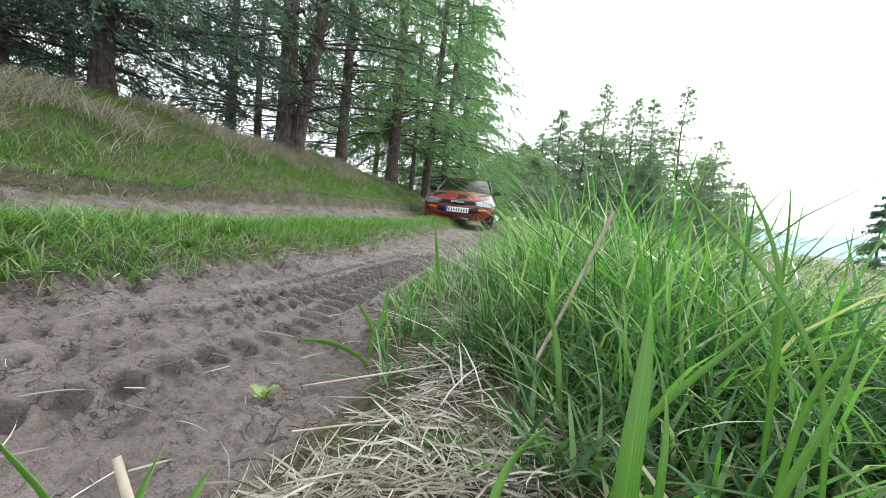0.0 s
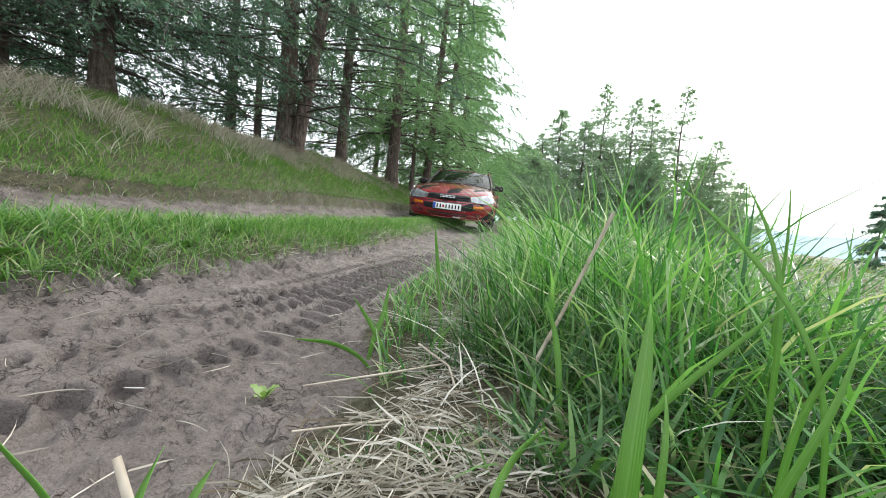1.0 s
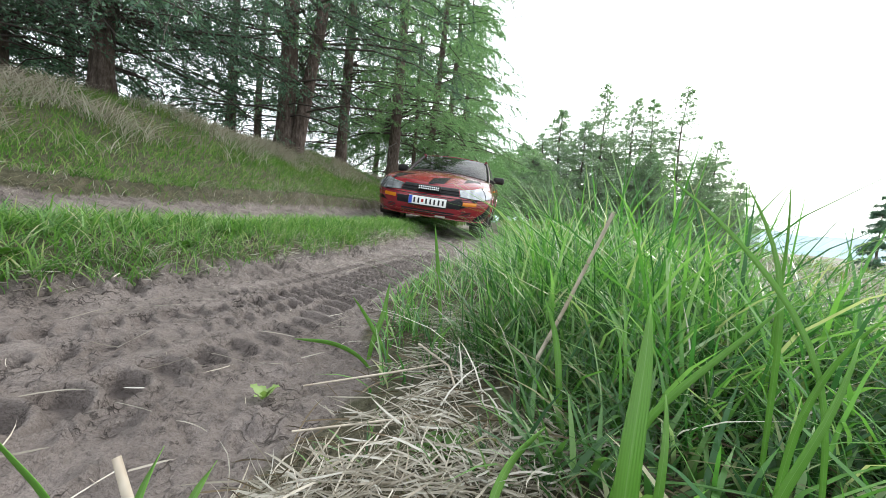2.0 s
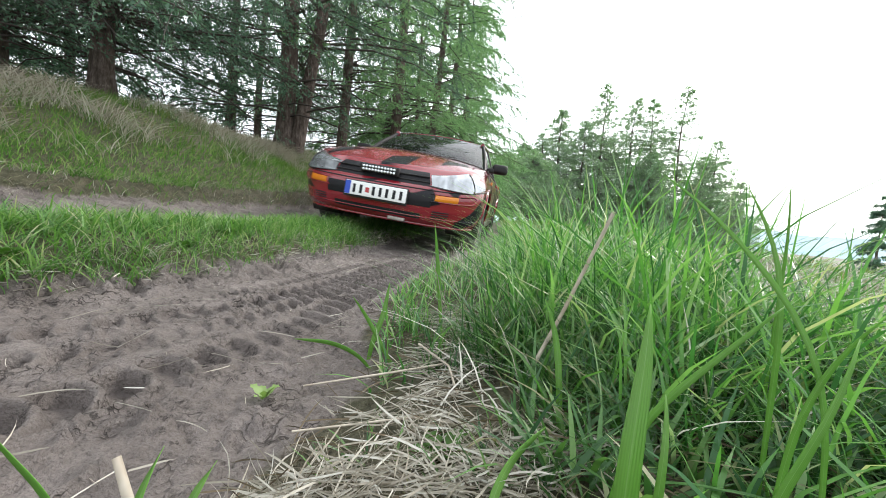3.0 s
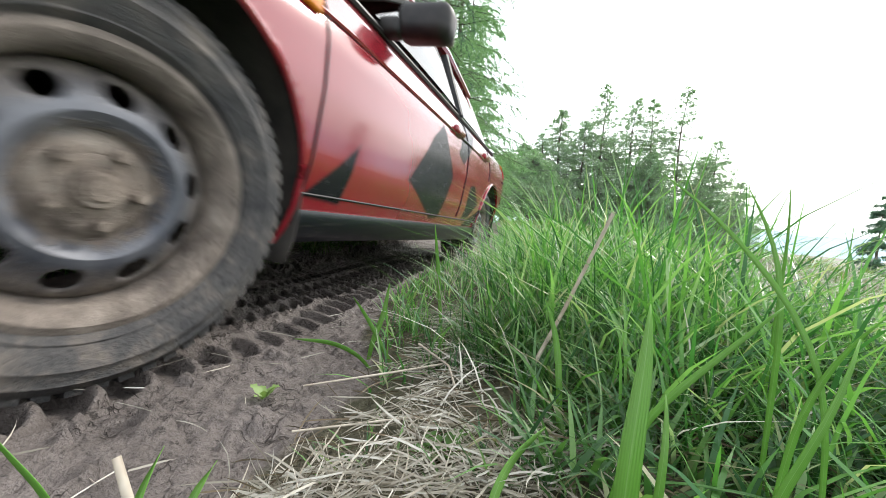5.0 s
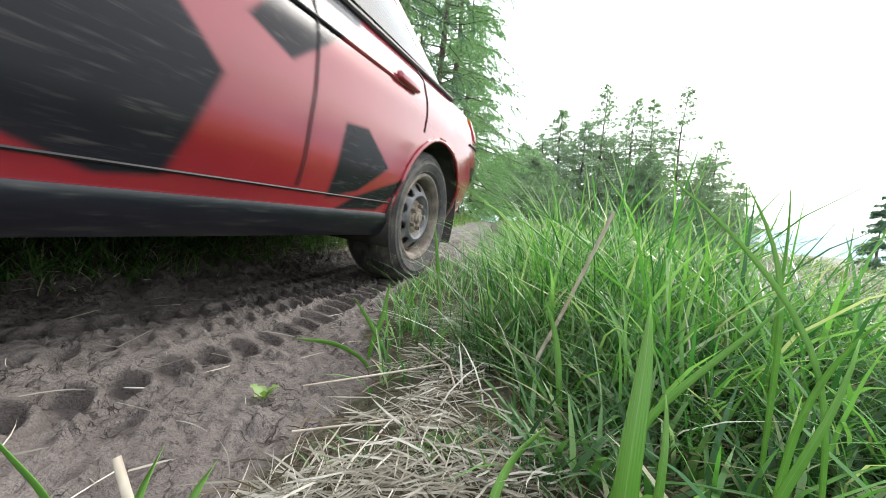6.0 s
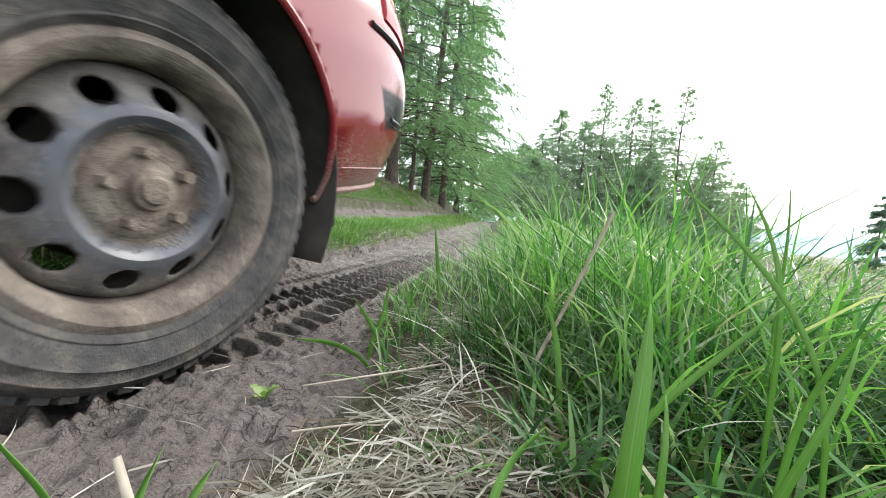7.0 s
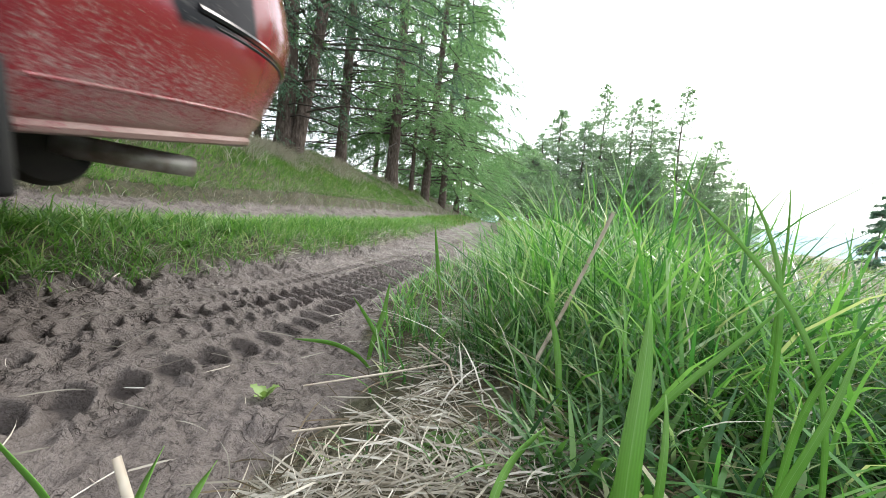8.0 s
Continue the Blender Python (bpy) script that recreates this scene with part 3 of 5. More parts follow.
def car_body(car):
    """The shell with bonnet and boot lid, the wheel openings cut out of its flanks."""
    bm = bmesh.new()
    outline = [("nose", q) for q in np.linspace(0, 88, 30)] + [("flank", x) for x in np.linspace(0.27, -2.83, 120)] + [("tail", q) for q in np.linspace(88, 0, 30)]
    vs = np.concatenate([np.linspace(0, 0.9, 30), np.linspace(0.92, 1.0, 4)])
    for side in (1, -1):
        rows = [[bm.verts.new(shell(k, q, v, side)) for k, q in outline] for v in vs]
        flagged = set()
        for r in rows:
            for p in r:
                for cx, cz in WELLS:
                    d = math.hypot(p.co.x - cx, p.co.z - cz)
                    if d < WELL_R and abs(p.co.y) > 0.5:
                        flagged.add(p)
        grid_faces(bm, rows)
        gone = [f for f in bm.faces if all(p in flagged for p in f.verts)]
        bmesh.ops.delete(bm, geom=gone, context="FACES")
        for p in flagged:
            if not p.is_valid:
                continue
            for cx, cz in WELLS:
                d = math.hypot(p.co.x - cx, p.co.z - cz)
                if d < WELL_R:
                    k = WELL_R / max(d, 1e-4)
                    p.co.x, p.co.z = cx + (p.co.x - cx) * k, cz + (p.co.z - cz) * k
    # bonnet and boot: from shoulder to shoulder, slightly domed, open over the cabin
    for lo, hi in ((-0.52, 2.0), (-4.0, -2.82)):
        top = [shell(k, q, 1.0) for k, q in outline]
        top = [p for p in top if lo <= p.x <= hi]
        dome = 0.075 if lo > -1 else 0.05
        rows = []
        for p in top:
            fade = min(1.0, abs((0.74 if lo > -1 else -3.33) - p.x) / 0.35)
            rows.append([bm.verts.new((p.x, p.y * s, p.z + dome * (0.15 + 0.85 * fade) * (1 - abs(s) ** 2.4))) for s in np.linspace(1, -1, 25)])
        grid_faces(bm, rows)
    bmesh.ops.delete(bm, geom=[p for p in bm.verts if not p.link_faces], context="VERTS")
    bmesh.ops.remove_doubles(bm, verts=bm.verts, dist=0.0008)
    bmesh.ops.recalc_face_normals(bm, faces=bm.faces)
    ob = part("body", bm, PAINT, car, "red bodywork with black angular patches, mud-spattered low down")
    s = ob.modifiers.new("thickness", "SOLIDIFY")
    s.thickness, s.offset = 0.006, -1
    # floor and wheel wells
    part("floor_pan", rounded_box((2.9, 1.42, 0.10), 0.03, (-1.12, 0, 0.27)), UNDER, car, "dark underbody")
    for cx, cz in WELLS:
        for side in (1, -1):
            b = bmesh.new()
            arc = [(cx + (WELL_R + 0.012) * math.cos(a), cz + (WELL_R + 0.012) * math.sin(a)) for a in np.linspace(radians(-22), radians(202), 28)]
            rows = [[b.verts.new((x, side * y, z)) for x, z in arc] for y in (0.825, 0.52)]
            grid_faces(b, rows)
            c = b.verts.new((cx, side * 0.52, cz))
            for k in range(len(arc) - 1):
                b.faces.new((rows[1][k], rows[1][k + 1], c))
            w = part("wheel_well", b, UNDER, car, "dark wheel arch liner")
            t = w.modifiers.new("thickness", "SOLIDIFY")
            t.thickness = 0.005
            pts = []
            for a in np.linspace(radians(-17), radians(197), 40):
                x, z = cx + WELL_R * math.cos(a), cz + WELL_R * math.sin(a)
                v = min(max(v_of(x, z), 0), 1)
                pts.append(shell("flank", x, v, side, 0.004))
            part("arch_lip", tube(pts, 0.0075, 8), PAINT, car)


def patch(corner, nu, nv, bulge):
    """A gently bowed plate between four corners."""
    p00, p10, p11, p01 = [Vector(c) for c in corner]
    b = Vector(bulge)
    rows = []
    for j in range(nv + 1):
        g = j / nv
        rows.append([(p00.lerp(p10, i / nu)).lerp(p01.lerp(p11, i / nu), g) + b * (1 - (2 * i / nu - 1) ** 2) * (1 - 0.4 * (2 * g - 1) ** 2) for i in range(nu + 1)])
    return rows


def plate(corner, bulge=(0, 0, 0), thick=(0, 0, -0.006), nu=8, nv=6):
    r = patch(corner, nu, nv, bulge)
    t = Vector(thick)
    return slab(r, [[p + t for p in row] for row in r])


def cabin(car):
    """Windscreen, pillars, roof, side and rear glass, mirrors, and what shows inside."""
    a0, a1 = (-0.56, 0.68, 0.915), (-1.16, 0.56, 1.26)
    c0, c1 = (-2.93, 0.64, 0.955), (-2.36, 0.53, 1.27)
    flip = lambda p: (p[0], -p[1], p[2])
    part("windscreen", plate((a0, flip(a0), flip(a1), a1), (0.13, 0, 0.03), (-0.006, 0, -0.004), 16, 8), GLASS, car, "dark reflecting windscreen")
    part("rear_window", plate((c0, flip(c0), flip(c1), c1), (-0.10, 0, 0.03), (0.006, 0, -0.004), 16, 8), GLASS, car)
    part("roof", plate((a1, flip(a1), flip(c1), c1), (0, 0, 0.07), (0, 0, -0.02), 16, 20), PAINT, car, "red car roof")
    part("cowl", tube([(-0.52, 0.66, 0.90), (-0.43, 0.4, 0.935), (-0.40, 0, 0.95), (-0.43, -0.4, 0.935), (-0.52, -0.66, 0.90)], 0.022), PLASTIC, car)
    for side in (1, -1):
        s = lambda x, y, z: (x, side * y, z)
        part("side_window", plate((s(-0.70, 0.735, 0.93), s(-1.66, 0.745, 0.94), s(-1.66, 0.60, 1.24), s(-1.20, 0.60, 1.231)), s(0, 0.015, 0), s(0, -0.006, 0)), GLASS, car)
        part("side_window", plate((s(-1.72, 0.745, 0.94), s(-2.62, 0.715, 0.965), s(-2.34, 0.575, 1.231), s(-1.72, 0.60, 1.24)), s(0, 0.012, 0), s(0, -0.006, 0)), GLASS, car)
        part("pillar", tube([s(-0.50, 0.715, 0.88), s(-0.86, 0.655, 1.089), s(-1.18, 0.575, 1.257)], 0.020), PLASTIC, car)
        part("pillar", tube([s(-1.69, 0.745, 0.92), s(-1.69, 0.598, 1.248)], 0.024), PLASTIC, car, "black door pillar")
        part("pillar", plate((s(-2.62, 0.72, 0.93), s(-2.98, 0.66, 0.94), s(-2.38, 0.545, 1.27), s(-2.32, 0.572, 1.248)), s(0, 0.015, 0.01), s(0, -0.03, 0)), PAINT, car)
        part("roof_rail", tube([s(-1.14, 0.575, 1.261), s(-1.7, 0.598, 1.276), s(-2.38, 0.56, 1.27)], 0.026), PAINT, car)
        belt = [shell("flank", x, 1.0, side) + Vector((0, side * -0.005, 0.012)) for x in np.linspace(-0.5, -2.8, 24)]
        part("belt_trim", tube(belt, 0.013), PLASTIC, car)
        # door mirror
        m = part("door_mirror", rounded_box((0.11, 0.19, 0.115), 0.04, s(-0.80, 0.865, 0.955), seg=5), PLASTIC, car, "dark grey plastic door mirror")
        part("stalk", rounded_box((0.07, 0.09, 0.06), 0.02, s(-0.77, 0.755, 0.925)), PLASTIC, m)
        part("mirror_glass", rounded_box((0.006, 0.16, 0.09), 0.002, s(-0.858, 0.868, 0.957), seg=1), CHROME, m)
        # doors: shut lines, handles and a rubbing strip
        for x in (-0.36, -1.68, -2.30):
            line = [shell("flank", x - (0.12 * max(0, v - 0.45) if x < -2 else 0), v, side, 0.001) for v in np.linspace(0.2 if x > -2 else 0.62, 0.99, 14)]
            part("door_gap", tube(line, 0.004, 6), DARK, car)
        sill_line = [shell("flank", x, 0.185, side, 0.001) for x in np.linspace(-0.36, -2.16, 20)]
        part("door_gap", tube(sill_line, 0.0035, 6), DARK, car)
        part("sill", skin("flank", -0.36, -2.17, 0.0, 0.125, side, 0.013, 0.05, 24, 6), SILL_BLACK, car, "black painted sill")
        crease = [shell("flank", x, 0.80, side, 0.002) for x in np.linspace(-0.34, -2.2, 20)]
        part("crease", tube(crease, 0.006, 6), PAINT, car)
        for x in (-1.46, -2.16):
            part("door_handle", rounded_box((0.16, 0.03, 0.035), 0.012, shell("flank", x, 0.82, side, 0.012)), PAINT, car)
        part("side_repeater", rounded_box((0.07, 0.02, 0.035), 0.009, shell("flank", -0.30, 0.80, side, 0.004)), AMBER, car)
    # seats, dashboard and wheel inside
    part("dashboard", rounded_box((0.36, 1.25, 0.18), 0.05, (-0.72, 0, 0.86)), PLASTIC, car)
    for x, y in ((-1.55, 0.34), (-1.55, -0.34), (-2.35, 0.3), (-2.35, -0.3)):
        st = part("seat", rounded_box((0.14, 0.48, 0.56), 0.06, (x, y, 0.80), pose(0, 0, 0, 0, -12, 0)), CLOTH, car, "dark cloth seat")
        part("headrest", rounded_box((0.1, 0.26, 0.16), 0.04, (x - 0.09, y, 1.12)), CLOTH, st)
    ring = [(-1.02 - 0.05 * math.sin(a), 0.34 + 0.18 * math.cos(a), 0.92 + 0.17 * math.sin(a)) for a in np.linspace(0, 2 * math.pi, 25)]
    part("steering_wheel", tube(ring, 0.014, 8, False), PLASTIC, car)
    for y in (0.05, -0.5):
        part("wiper", tube([(-0.47, y, 0.955), (-0.58, y + 0.28, 0.985), (-0.66, y + 0.50, 0.985)], 0.008), PLASTIC, car)


def front_end(car):
    vz = lambda z, x=0.8: v_of(x, z)
    for side in (1, -1):
        lamp = part("headlight", skin("nose", 25, 60, vz(0.578), vz(0.655), side, 0.012, 0.05, 14, 6, vz(0.545), vz(0.678)), LAMP, car, "clouded glass headlight")
        part("bezel", skin("nose", 24, 61, vz(0.571), vz(0.579), side, 0.014, 0.04, 14, 2, vz(0.538), vz(0.546)), PLASTIC, lamp)
        part("divider", tube([shell("nose", 60.4, v, side, 0.012) for v in np.linspace(vz(0.553), vz(0.673), 6)], 0.006, 6), DARK, lamp)
        corner = part("corner_lamp", skin("nose", 60.8, 78, vz(0.553), vz(0.673), side, 0.012, 0.05, 10, 6, vz(0.59, 0.6), vz(0.655, 0.6)), LAMP, car, "clear glass corner lamp")
        part("bumper_indicator", skin("nose", 29, 46, vz(0.465), vz(0.512), side, 0.008, 0.03, 10, 4), AMBER, car, "amber bumper indicator")
        # a long recess with a rounded end holds the indicator; a ledge runs below it
        edge = [(q, 0.458) for q in np.linspace(26, 60, 20)] + [(62.5, 0.463), (64.5, 0.476), (65.5, 0.490), (65, 0.503), (63, 0.513)] + [(q, 0.518) for q in np.linspace(60.5, 26, 20)]
        part("recess_edge", tube([shell("nose", q, vz(z), side, 0.002) for q, z in edge], 0.006), PAINT, car)
        # dark strip added for the shade below the recess's upper edge
        part("recess_shade", tube([shell("nose", q, vz(0.512), side, -0.001) for q in np.linspace(48, 62, 14)], 0.0045, 6), DARK, car)
        part("bumper_rib", tube([shell("nose", q, vz(0.318), side, 0.002) for q in np.linspace(0, 85, 30)], 0.0045), PAINT, car)
        part("bumper_gap", tube([shell("nose", q, vz(0.545), side, 0.001) for q in np.linspace(0, 88, 28)], 0.005, 6), DARK, car)
        for k in range(4):
            z = 0.315 + 0.02 * k
            part("vent_slot", tube([shell("nose", q, vz(z), side, 0.001) for q in np.linspace(29, 41, 8)], 0.005, 6), DARK, car)
        part("lower_lip", tube([shell("nose", q, 0.0, side, 0.0) for q in np.linspace(0, 87, 26)], 0.010), PAINT, car)
    # grille: dark opening with two bars and the lamp bar across its middle
    for side in (1, -1):
        part("grille", skin("nose", 0, 24, vz(0.572), vz(0.668), side, 0.006, 0.02, 8, 3), DARK, car, "black radiator grille")
        for z in (0.600, 0.640):
            part("grille_bar", tube([shell("nose", q, vz(z), side, 0.012) for q in np.linspace(6, 24, 8)], 0.007), PLASTIC, car)
        part("intake", skin("nose", 0, 27, vz(0.405), vz(0.505), side, 0.004, 0.02, 8, 3), DARK, car, "black lower air intake")
        part("lower_intake", skin("nose", 0, 22, vz(0.30), vz(0.345), side, 0.003, 0.02, 8, 3), DARK, car)
    bar = part("light_bar", rounded_box((0.05, 0.285, 0.06), 0.008, (0.845, -0.012, 0.635)), PLASTIC, car, "clear work-light bar in the grille")
    for j in range(2):
        for k in range(11):
            part("led_lens", lathe_lens((0.872, -0.142 + k * 0.026, 0.622 + j * 0.026)), LED, bar)
    for y in (-0.165, 0.142):
        part("bracket", rounded_box((0.05, 0.02, 0.07), 0.004, (0.84, y, 0.635)), PLASTIC, bar)
    pl = part("number_plate", rounded_box((0.012, 0.52, 0.112), 0.005, (0.906, 0, 0.457), pose(0, 0, 0, 0, -4, 0)), WHITE, car, "white number plate with a blue band")
    part("plate_frame", rounded_box((0.010, 0.54, 0.135), 0.005, (0.898, 0, 0.452), pose(0, 0, 0, 0, -4, 0)), PLASTIC, pl)
    part("blue_band", rounded_box((0.004, 0.045, 0.106), 0.001, (0.9125, -0.235, 0.457), pose(0, 0, 0, 0, -4, 0), 1), BLUE, pl)
    for y in (-0.18, -0.122, -0.015, 0.043, 0.098, 0.158, 0.216):
        part("bar_mark", rounded_box((0.003, 0.024, 0.070), 0.001, (0.9125, y, 0.455), pose(0, 0, 0, 0, -4, 0), 1), DARK, pl)
    part("badge_mark", rounded_box((0.003, 0.034, 0.04), 0.001, (0.9125, -0.068, 0.456), pose(0, 0, 0, 0, -4, 0), 1), RED_LENS, pl)
    part("tow_plate", rounded_box((0.05, 0.14, 0.03), 0.008, (0.855, 0.19, 0.27)), CHROME, car, "scuffed muddy tow bracket")


def lathe_lens(at):
    b = bmesh.new()
    bmesh.ops.create_icosphere(b, subdivisions=1, radius=0.0115)
    bmesh.ops.scale(b, vec=(0.5, 1, 1), verts=b.verts)
    bmesh.ops.translate(b, vec=at, verts=b.verts)
    return b


def rear_end(car):
    for side in (1, -1):
        lamp = part("tail_light", skin("tail", 40, 84, 0.72, 0.93, side, 0.008, 0.04, 14, 6), RED_LENS, car, "red tail light")
        part("lens_strip", skin("tail", 60, 84, 0.86, 0.93, side, 0.011, 0.02, 8, 3), AMBER, lamp)
        part("bumper_gap", tube([shell("tail", q, 0.66, side, 0.002) for q in np.linspace(0, 88, 30)], 0.007, 6), DARK, car)
        part("bumper_rib", tube([shell("tail", q, 0.345, side, -0.001) for q in np.linspace(40, 77, 20)], 0.007), PAINT, car)
        part("bumper_groove", tube([shell("tail", q, 0.32, side, -0.001) for q in np.linspace(40, 74, 20)], 0.003, 6), DARK, car)
        part("bumper_rib", tube([shell("tail", q, 0.10, side, -0.002) for q in np.linspace(0, 88, 30)], 0.004), PAINT, car)
        part("lower_lip", tube([shell("tail", q, 0.0, side, 0.0) for q in np.linspace(0, 88, 26)], 0.010), PAINT, car)
        part("mud_flap", rounded_box((0.022, 0.22, 0.21), 0.008, (-2.885, side * 0.70, 0.365), pose(0, 0, 0, 0, 6, 0)), PLASTIC, car, "mud-caked black mud flap")
    sil = part("silencer", lathe([(0.0, -0.34), (0.07, -0.33), (0.085, -0.29), (0.085, 0.29), (0.07, 0.33), (0.0, 0.34)], 32), UNDER, car, "brown muddy exhaust silencer")
    sil.matrix_local = pose(-3.08, -0.02, 0.318)
    pipe = part("tail_pipe", tube([(-3.08, 0.30, 0.33), (-3.2, 0.345, 0.33), (-3.34, 0.36, 0.33)], 0.027, 16, False), CHROME, car, "dull steel tail pipe")
    w = pipe.modifiers.new("thickness", "SOLIDIFY")
    w.thickness = 0.003
    pl = part("number_plate", rounded_box((0.01, 0.52, 0.11), 0.004, (-3.505, 0, 0.66)), WHITE, car)
    for k in range(7):
        part("bar_mark", rounded_box((0.003, 0.034, 0.072), 0.001, (-3.511, 0.2 - k * 0.06, 0.66), None, 1), DARK, pl)


def build_wheel(car, name="wheel"):
    """Steel wheel with a treaded tyre; its outer face looks along +y."""
    hub = part(name, lathe([(0.0, 0.052), (0.018, 0.052), (0.022, 0.046), (0.028, 0.046), (0.032, 0.034), (0.046, 0.030), (0.05, 0.02), (0.05, -0.05)], 40), STEEL, car, "muddy steel road wheel")
    for k in range(5):
        a = 2 * math.pi * k / 5 + 0.3
        b = bmesh.new()
        bmesh.ops.create_cone(b, cap_ends=True, segments=6, radius1=0.011, radius2=0.0095, depth=0.026)
        bmesh.ops.rotate(b, matrix=Matrix.Rotation(radians(-90), 3, "X"), verts=b.verts)
        bmesh.ops.translate(b, vec=(0.054 * math.cos(a), 0.036, 0.054 * math.sin(a)), verts=b.verts)
        part("wheel_nut", b, STEEL, hub, smooth=False)
    # the pressed disc with its round openings, and the rolled flange
    steps = 200
    prof = [(0.036, 0.024), (0.062, 0.022), (0.074, 0.012), (0.082, 0.012), (0.092, 0.030), (0.104, 0.038), (0.110, 0.0365), (0.114, 0.035), (0.118, 0.0325), (0.122, 0.030), (0.126, 0.027), (0.130, 0.024), (0.134, 0.021), (0.138, 0.018), (0.142, 0.015), (0.146, 0.0115), (0.150, 0.008), (0.155, 0.003),
            (0.163, -0.006), (0.168, -0.030), (0.174, -0.02), (0.178, 0.03), (0.186, 0.046), (0.196, 0.052), (0.203, 0.050), (0.205, 0.042), (0.197, 0.034), (0.185, -0.02), (0.17, -0.06), (0.17, -0.14), (0.2, -0.155)]
    bm = lathe(prof, steps)
    holes, squash = 10, 1.3
    inside = {}
    for p in bm.verts:
        r, a = math.hypot(p.co.x, p.co.z), math.atan2(p.co.z, p.co.x)
        k = round(a * holes / (2 * math.pi))
        da = (a - k * 2 * math.pi / holes) * 0.133 / squash
        d = math.hypot(da, r - 0.133)
        if p.co.y > -0.012 and r < 0.16 and d < 0.0185:
            inside[p] = (k * 2 * math.pi / holes, da, r - 0.133, d)
    bmesh.ops.delete(bm, geom=[f for f in bm.faces if all(p in inside for p in f.verts)], context="FACES")
    for p, (mid, da, dr, d) in inside.items():
        if p.is_valid and p.link_faces:
            g = 0.0185 / max(d, 1e-4)
            r, a = 0.133 + dr * g, mid + da * g * squash / 0.133
            p.co.x, p.co.z = r * math.cos(a), r * math.sin(a)
            p.co.y -= 0.004
    rim = part("rim", bm, STEEL, hub)
    t = rim.modifiers.new("thickness", "SOLIDIFY")
    t.thickness, t.offset = 0.005, -1
    part("brake_drum", lathe([(0.0, -0.035), (0.11, -0.035), (0.12, -0.045), (0.12, -0.11), (0.0, -0.11)], 40), UNDER, hub)
    tp = [(0.197, 0.036), (0.206, 0.052), (0.214, 0.060), (0.217, 0.064), (0.220, 0.063), (0.232, 0.070), (0.248, 0.0745), (0.251, 0.0765), (0.254, 0.0745), (0.268, 0.072), (0.271, 0.0735), (0.274, 0.069), (0.284, 0.062), (0.292, 0.048), (0.298, 0.02), (0.299, -0.05), (0.298, -0.12), (0.292, -0.148), (0.284, -0.164), (0.25, -0.1745), (0.214, -0.16), (0.2, -0.15)]
    bm = bmesh.new()
    # tread blocks
    rnd = random.Random(4)
    for k in range(58):
        a = 2 * math.pi * k / 58
        for y, w, ln, rr in ((0.034, 0.042, 0.021, 0.3035), (-0.012, 0.034, 0.022, 0.3085), (-0.05, 0.03, 0.022, 0.3095), (-0.088, 0.034, 0.022, 0.3085), (-0.134, 0.042, 0.021, 0.3035)):
            q = a + (0.5 * 2 * math.pi / 58 if y in (-0.012, -0.088) else 0) + rnd.uniform(-0.004, 0.004)
            vs = []
            for dr in (-0.010, 0.0045):
                for sy, st in ((-1, -1), (1, -1), (1, 1), (-1, 1)):
                    yy = y + sy * w / 2
                    drop = 0.011 if (abs(yy + 0.05) > 0.085) else 0.0
                    r = rr + dr - drop
                    qq = q + st * ln / 2 / rr + 0.25 * (yy + 0.05) * (1 if y > -0.05 else -1)
                    vs.append(bm.verts.new((r * math.cos(qq), yy, r * math.sin(qq))))
            for f in ((4, 5, 6, 7), (0, 1, 5, 4), (1, 2, 6, 5), (2, 3, 7, 6), (3, 0, 4, 7)):
                bm.faces.new([vs[i] for i in f])
    tread = part("tread", bm, RUBBER, hub, smooth=False)
    tread["kind"] = "stuff"
    part("tyre", lathe(tp, 96), RUBBER, hub, "worn black tyre with dried mud in its tread")
    return hub


def build_car():
    car = tagged(new("car"), "red saloon car with black camouflage patches, splashed with mud", "car")
    car_body(car)
    cabin(car)
    front_end(car)
    rear_end(car)
    first = build_wheel(car)
    wheels = [first]
    for k in range(3):
        made = {}
        for o in (first, *first.children_recursive):
            made[o] = o.copy()
            scene.collection.objects.link(made[o])
            made[o].parent = made.get(o.parent, car)
        wheels.append(made[first])
    return car, wheels


CAR, WHEELS = build_car()
# ---- grass, straw and herbs ----
def strips(root, h, w, az, bend, rng, seg=4, sag=0.35):
    """Curved tapering blades as arrays of points and triangles."""
    n = len(h)
    t = np.linspace(0, 1, seg + 1)[None, :, None]
    d = np.stack([np.cos(az), np.sin(az), np.zeros(n)], 1)[:, None, :]
    tw = az + np.pi / 2 + rng.normal(0, 0.5, n)
    side = np.stack([np.cos(tw), np.sin(tw), np.zeros(n)], 1)[:, None, :]
    hh, bb = h[:, None, None], bend[:, None, None]
    mid = root[:, None, :] + d * hh * bb * t ** 1.8 + np.array([0, 0, 1.0]) * hh * (t - sag * bb * t ** 2)
    wide = w[:, None, None] * (0.55 + 1.3 * t) * (1 - t) ** 0.75 * 0.9
    left, right = mid - side * wide, mid + side * wide
    v = np.empty((n, 2 * seg + 1, 3))
    v[:, 0:2 * seg:2] = left[:, :seg]
    v[:, 1:2 * seg:2] = right[:, :seg]
    v[:, 2 * seg] = mid[:, seg]
    f = []
    for k in range(seg - 1):
        a = 2 * k
        f += [(a, a + 1, a + 3), (a, a + 3, a + 2)]
    f.append((2 * seg - 2, 2 * seg - 1, 2 * seg))
    f = np.array(f)[None] + (np.arange(n) * (2 * seg + 1))[:, None, None]
    return v.reshape(-1, 3), f.reshape(-1, 3)


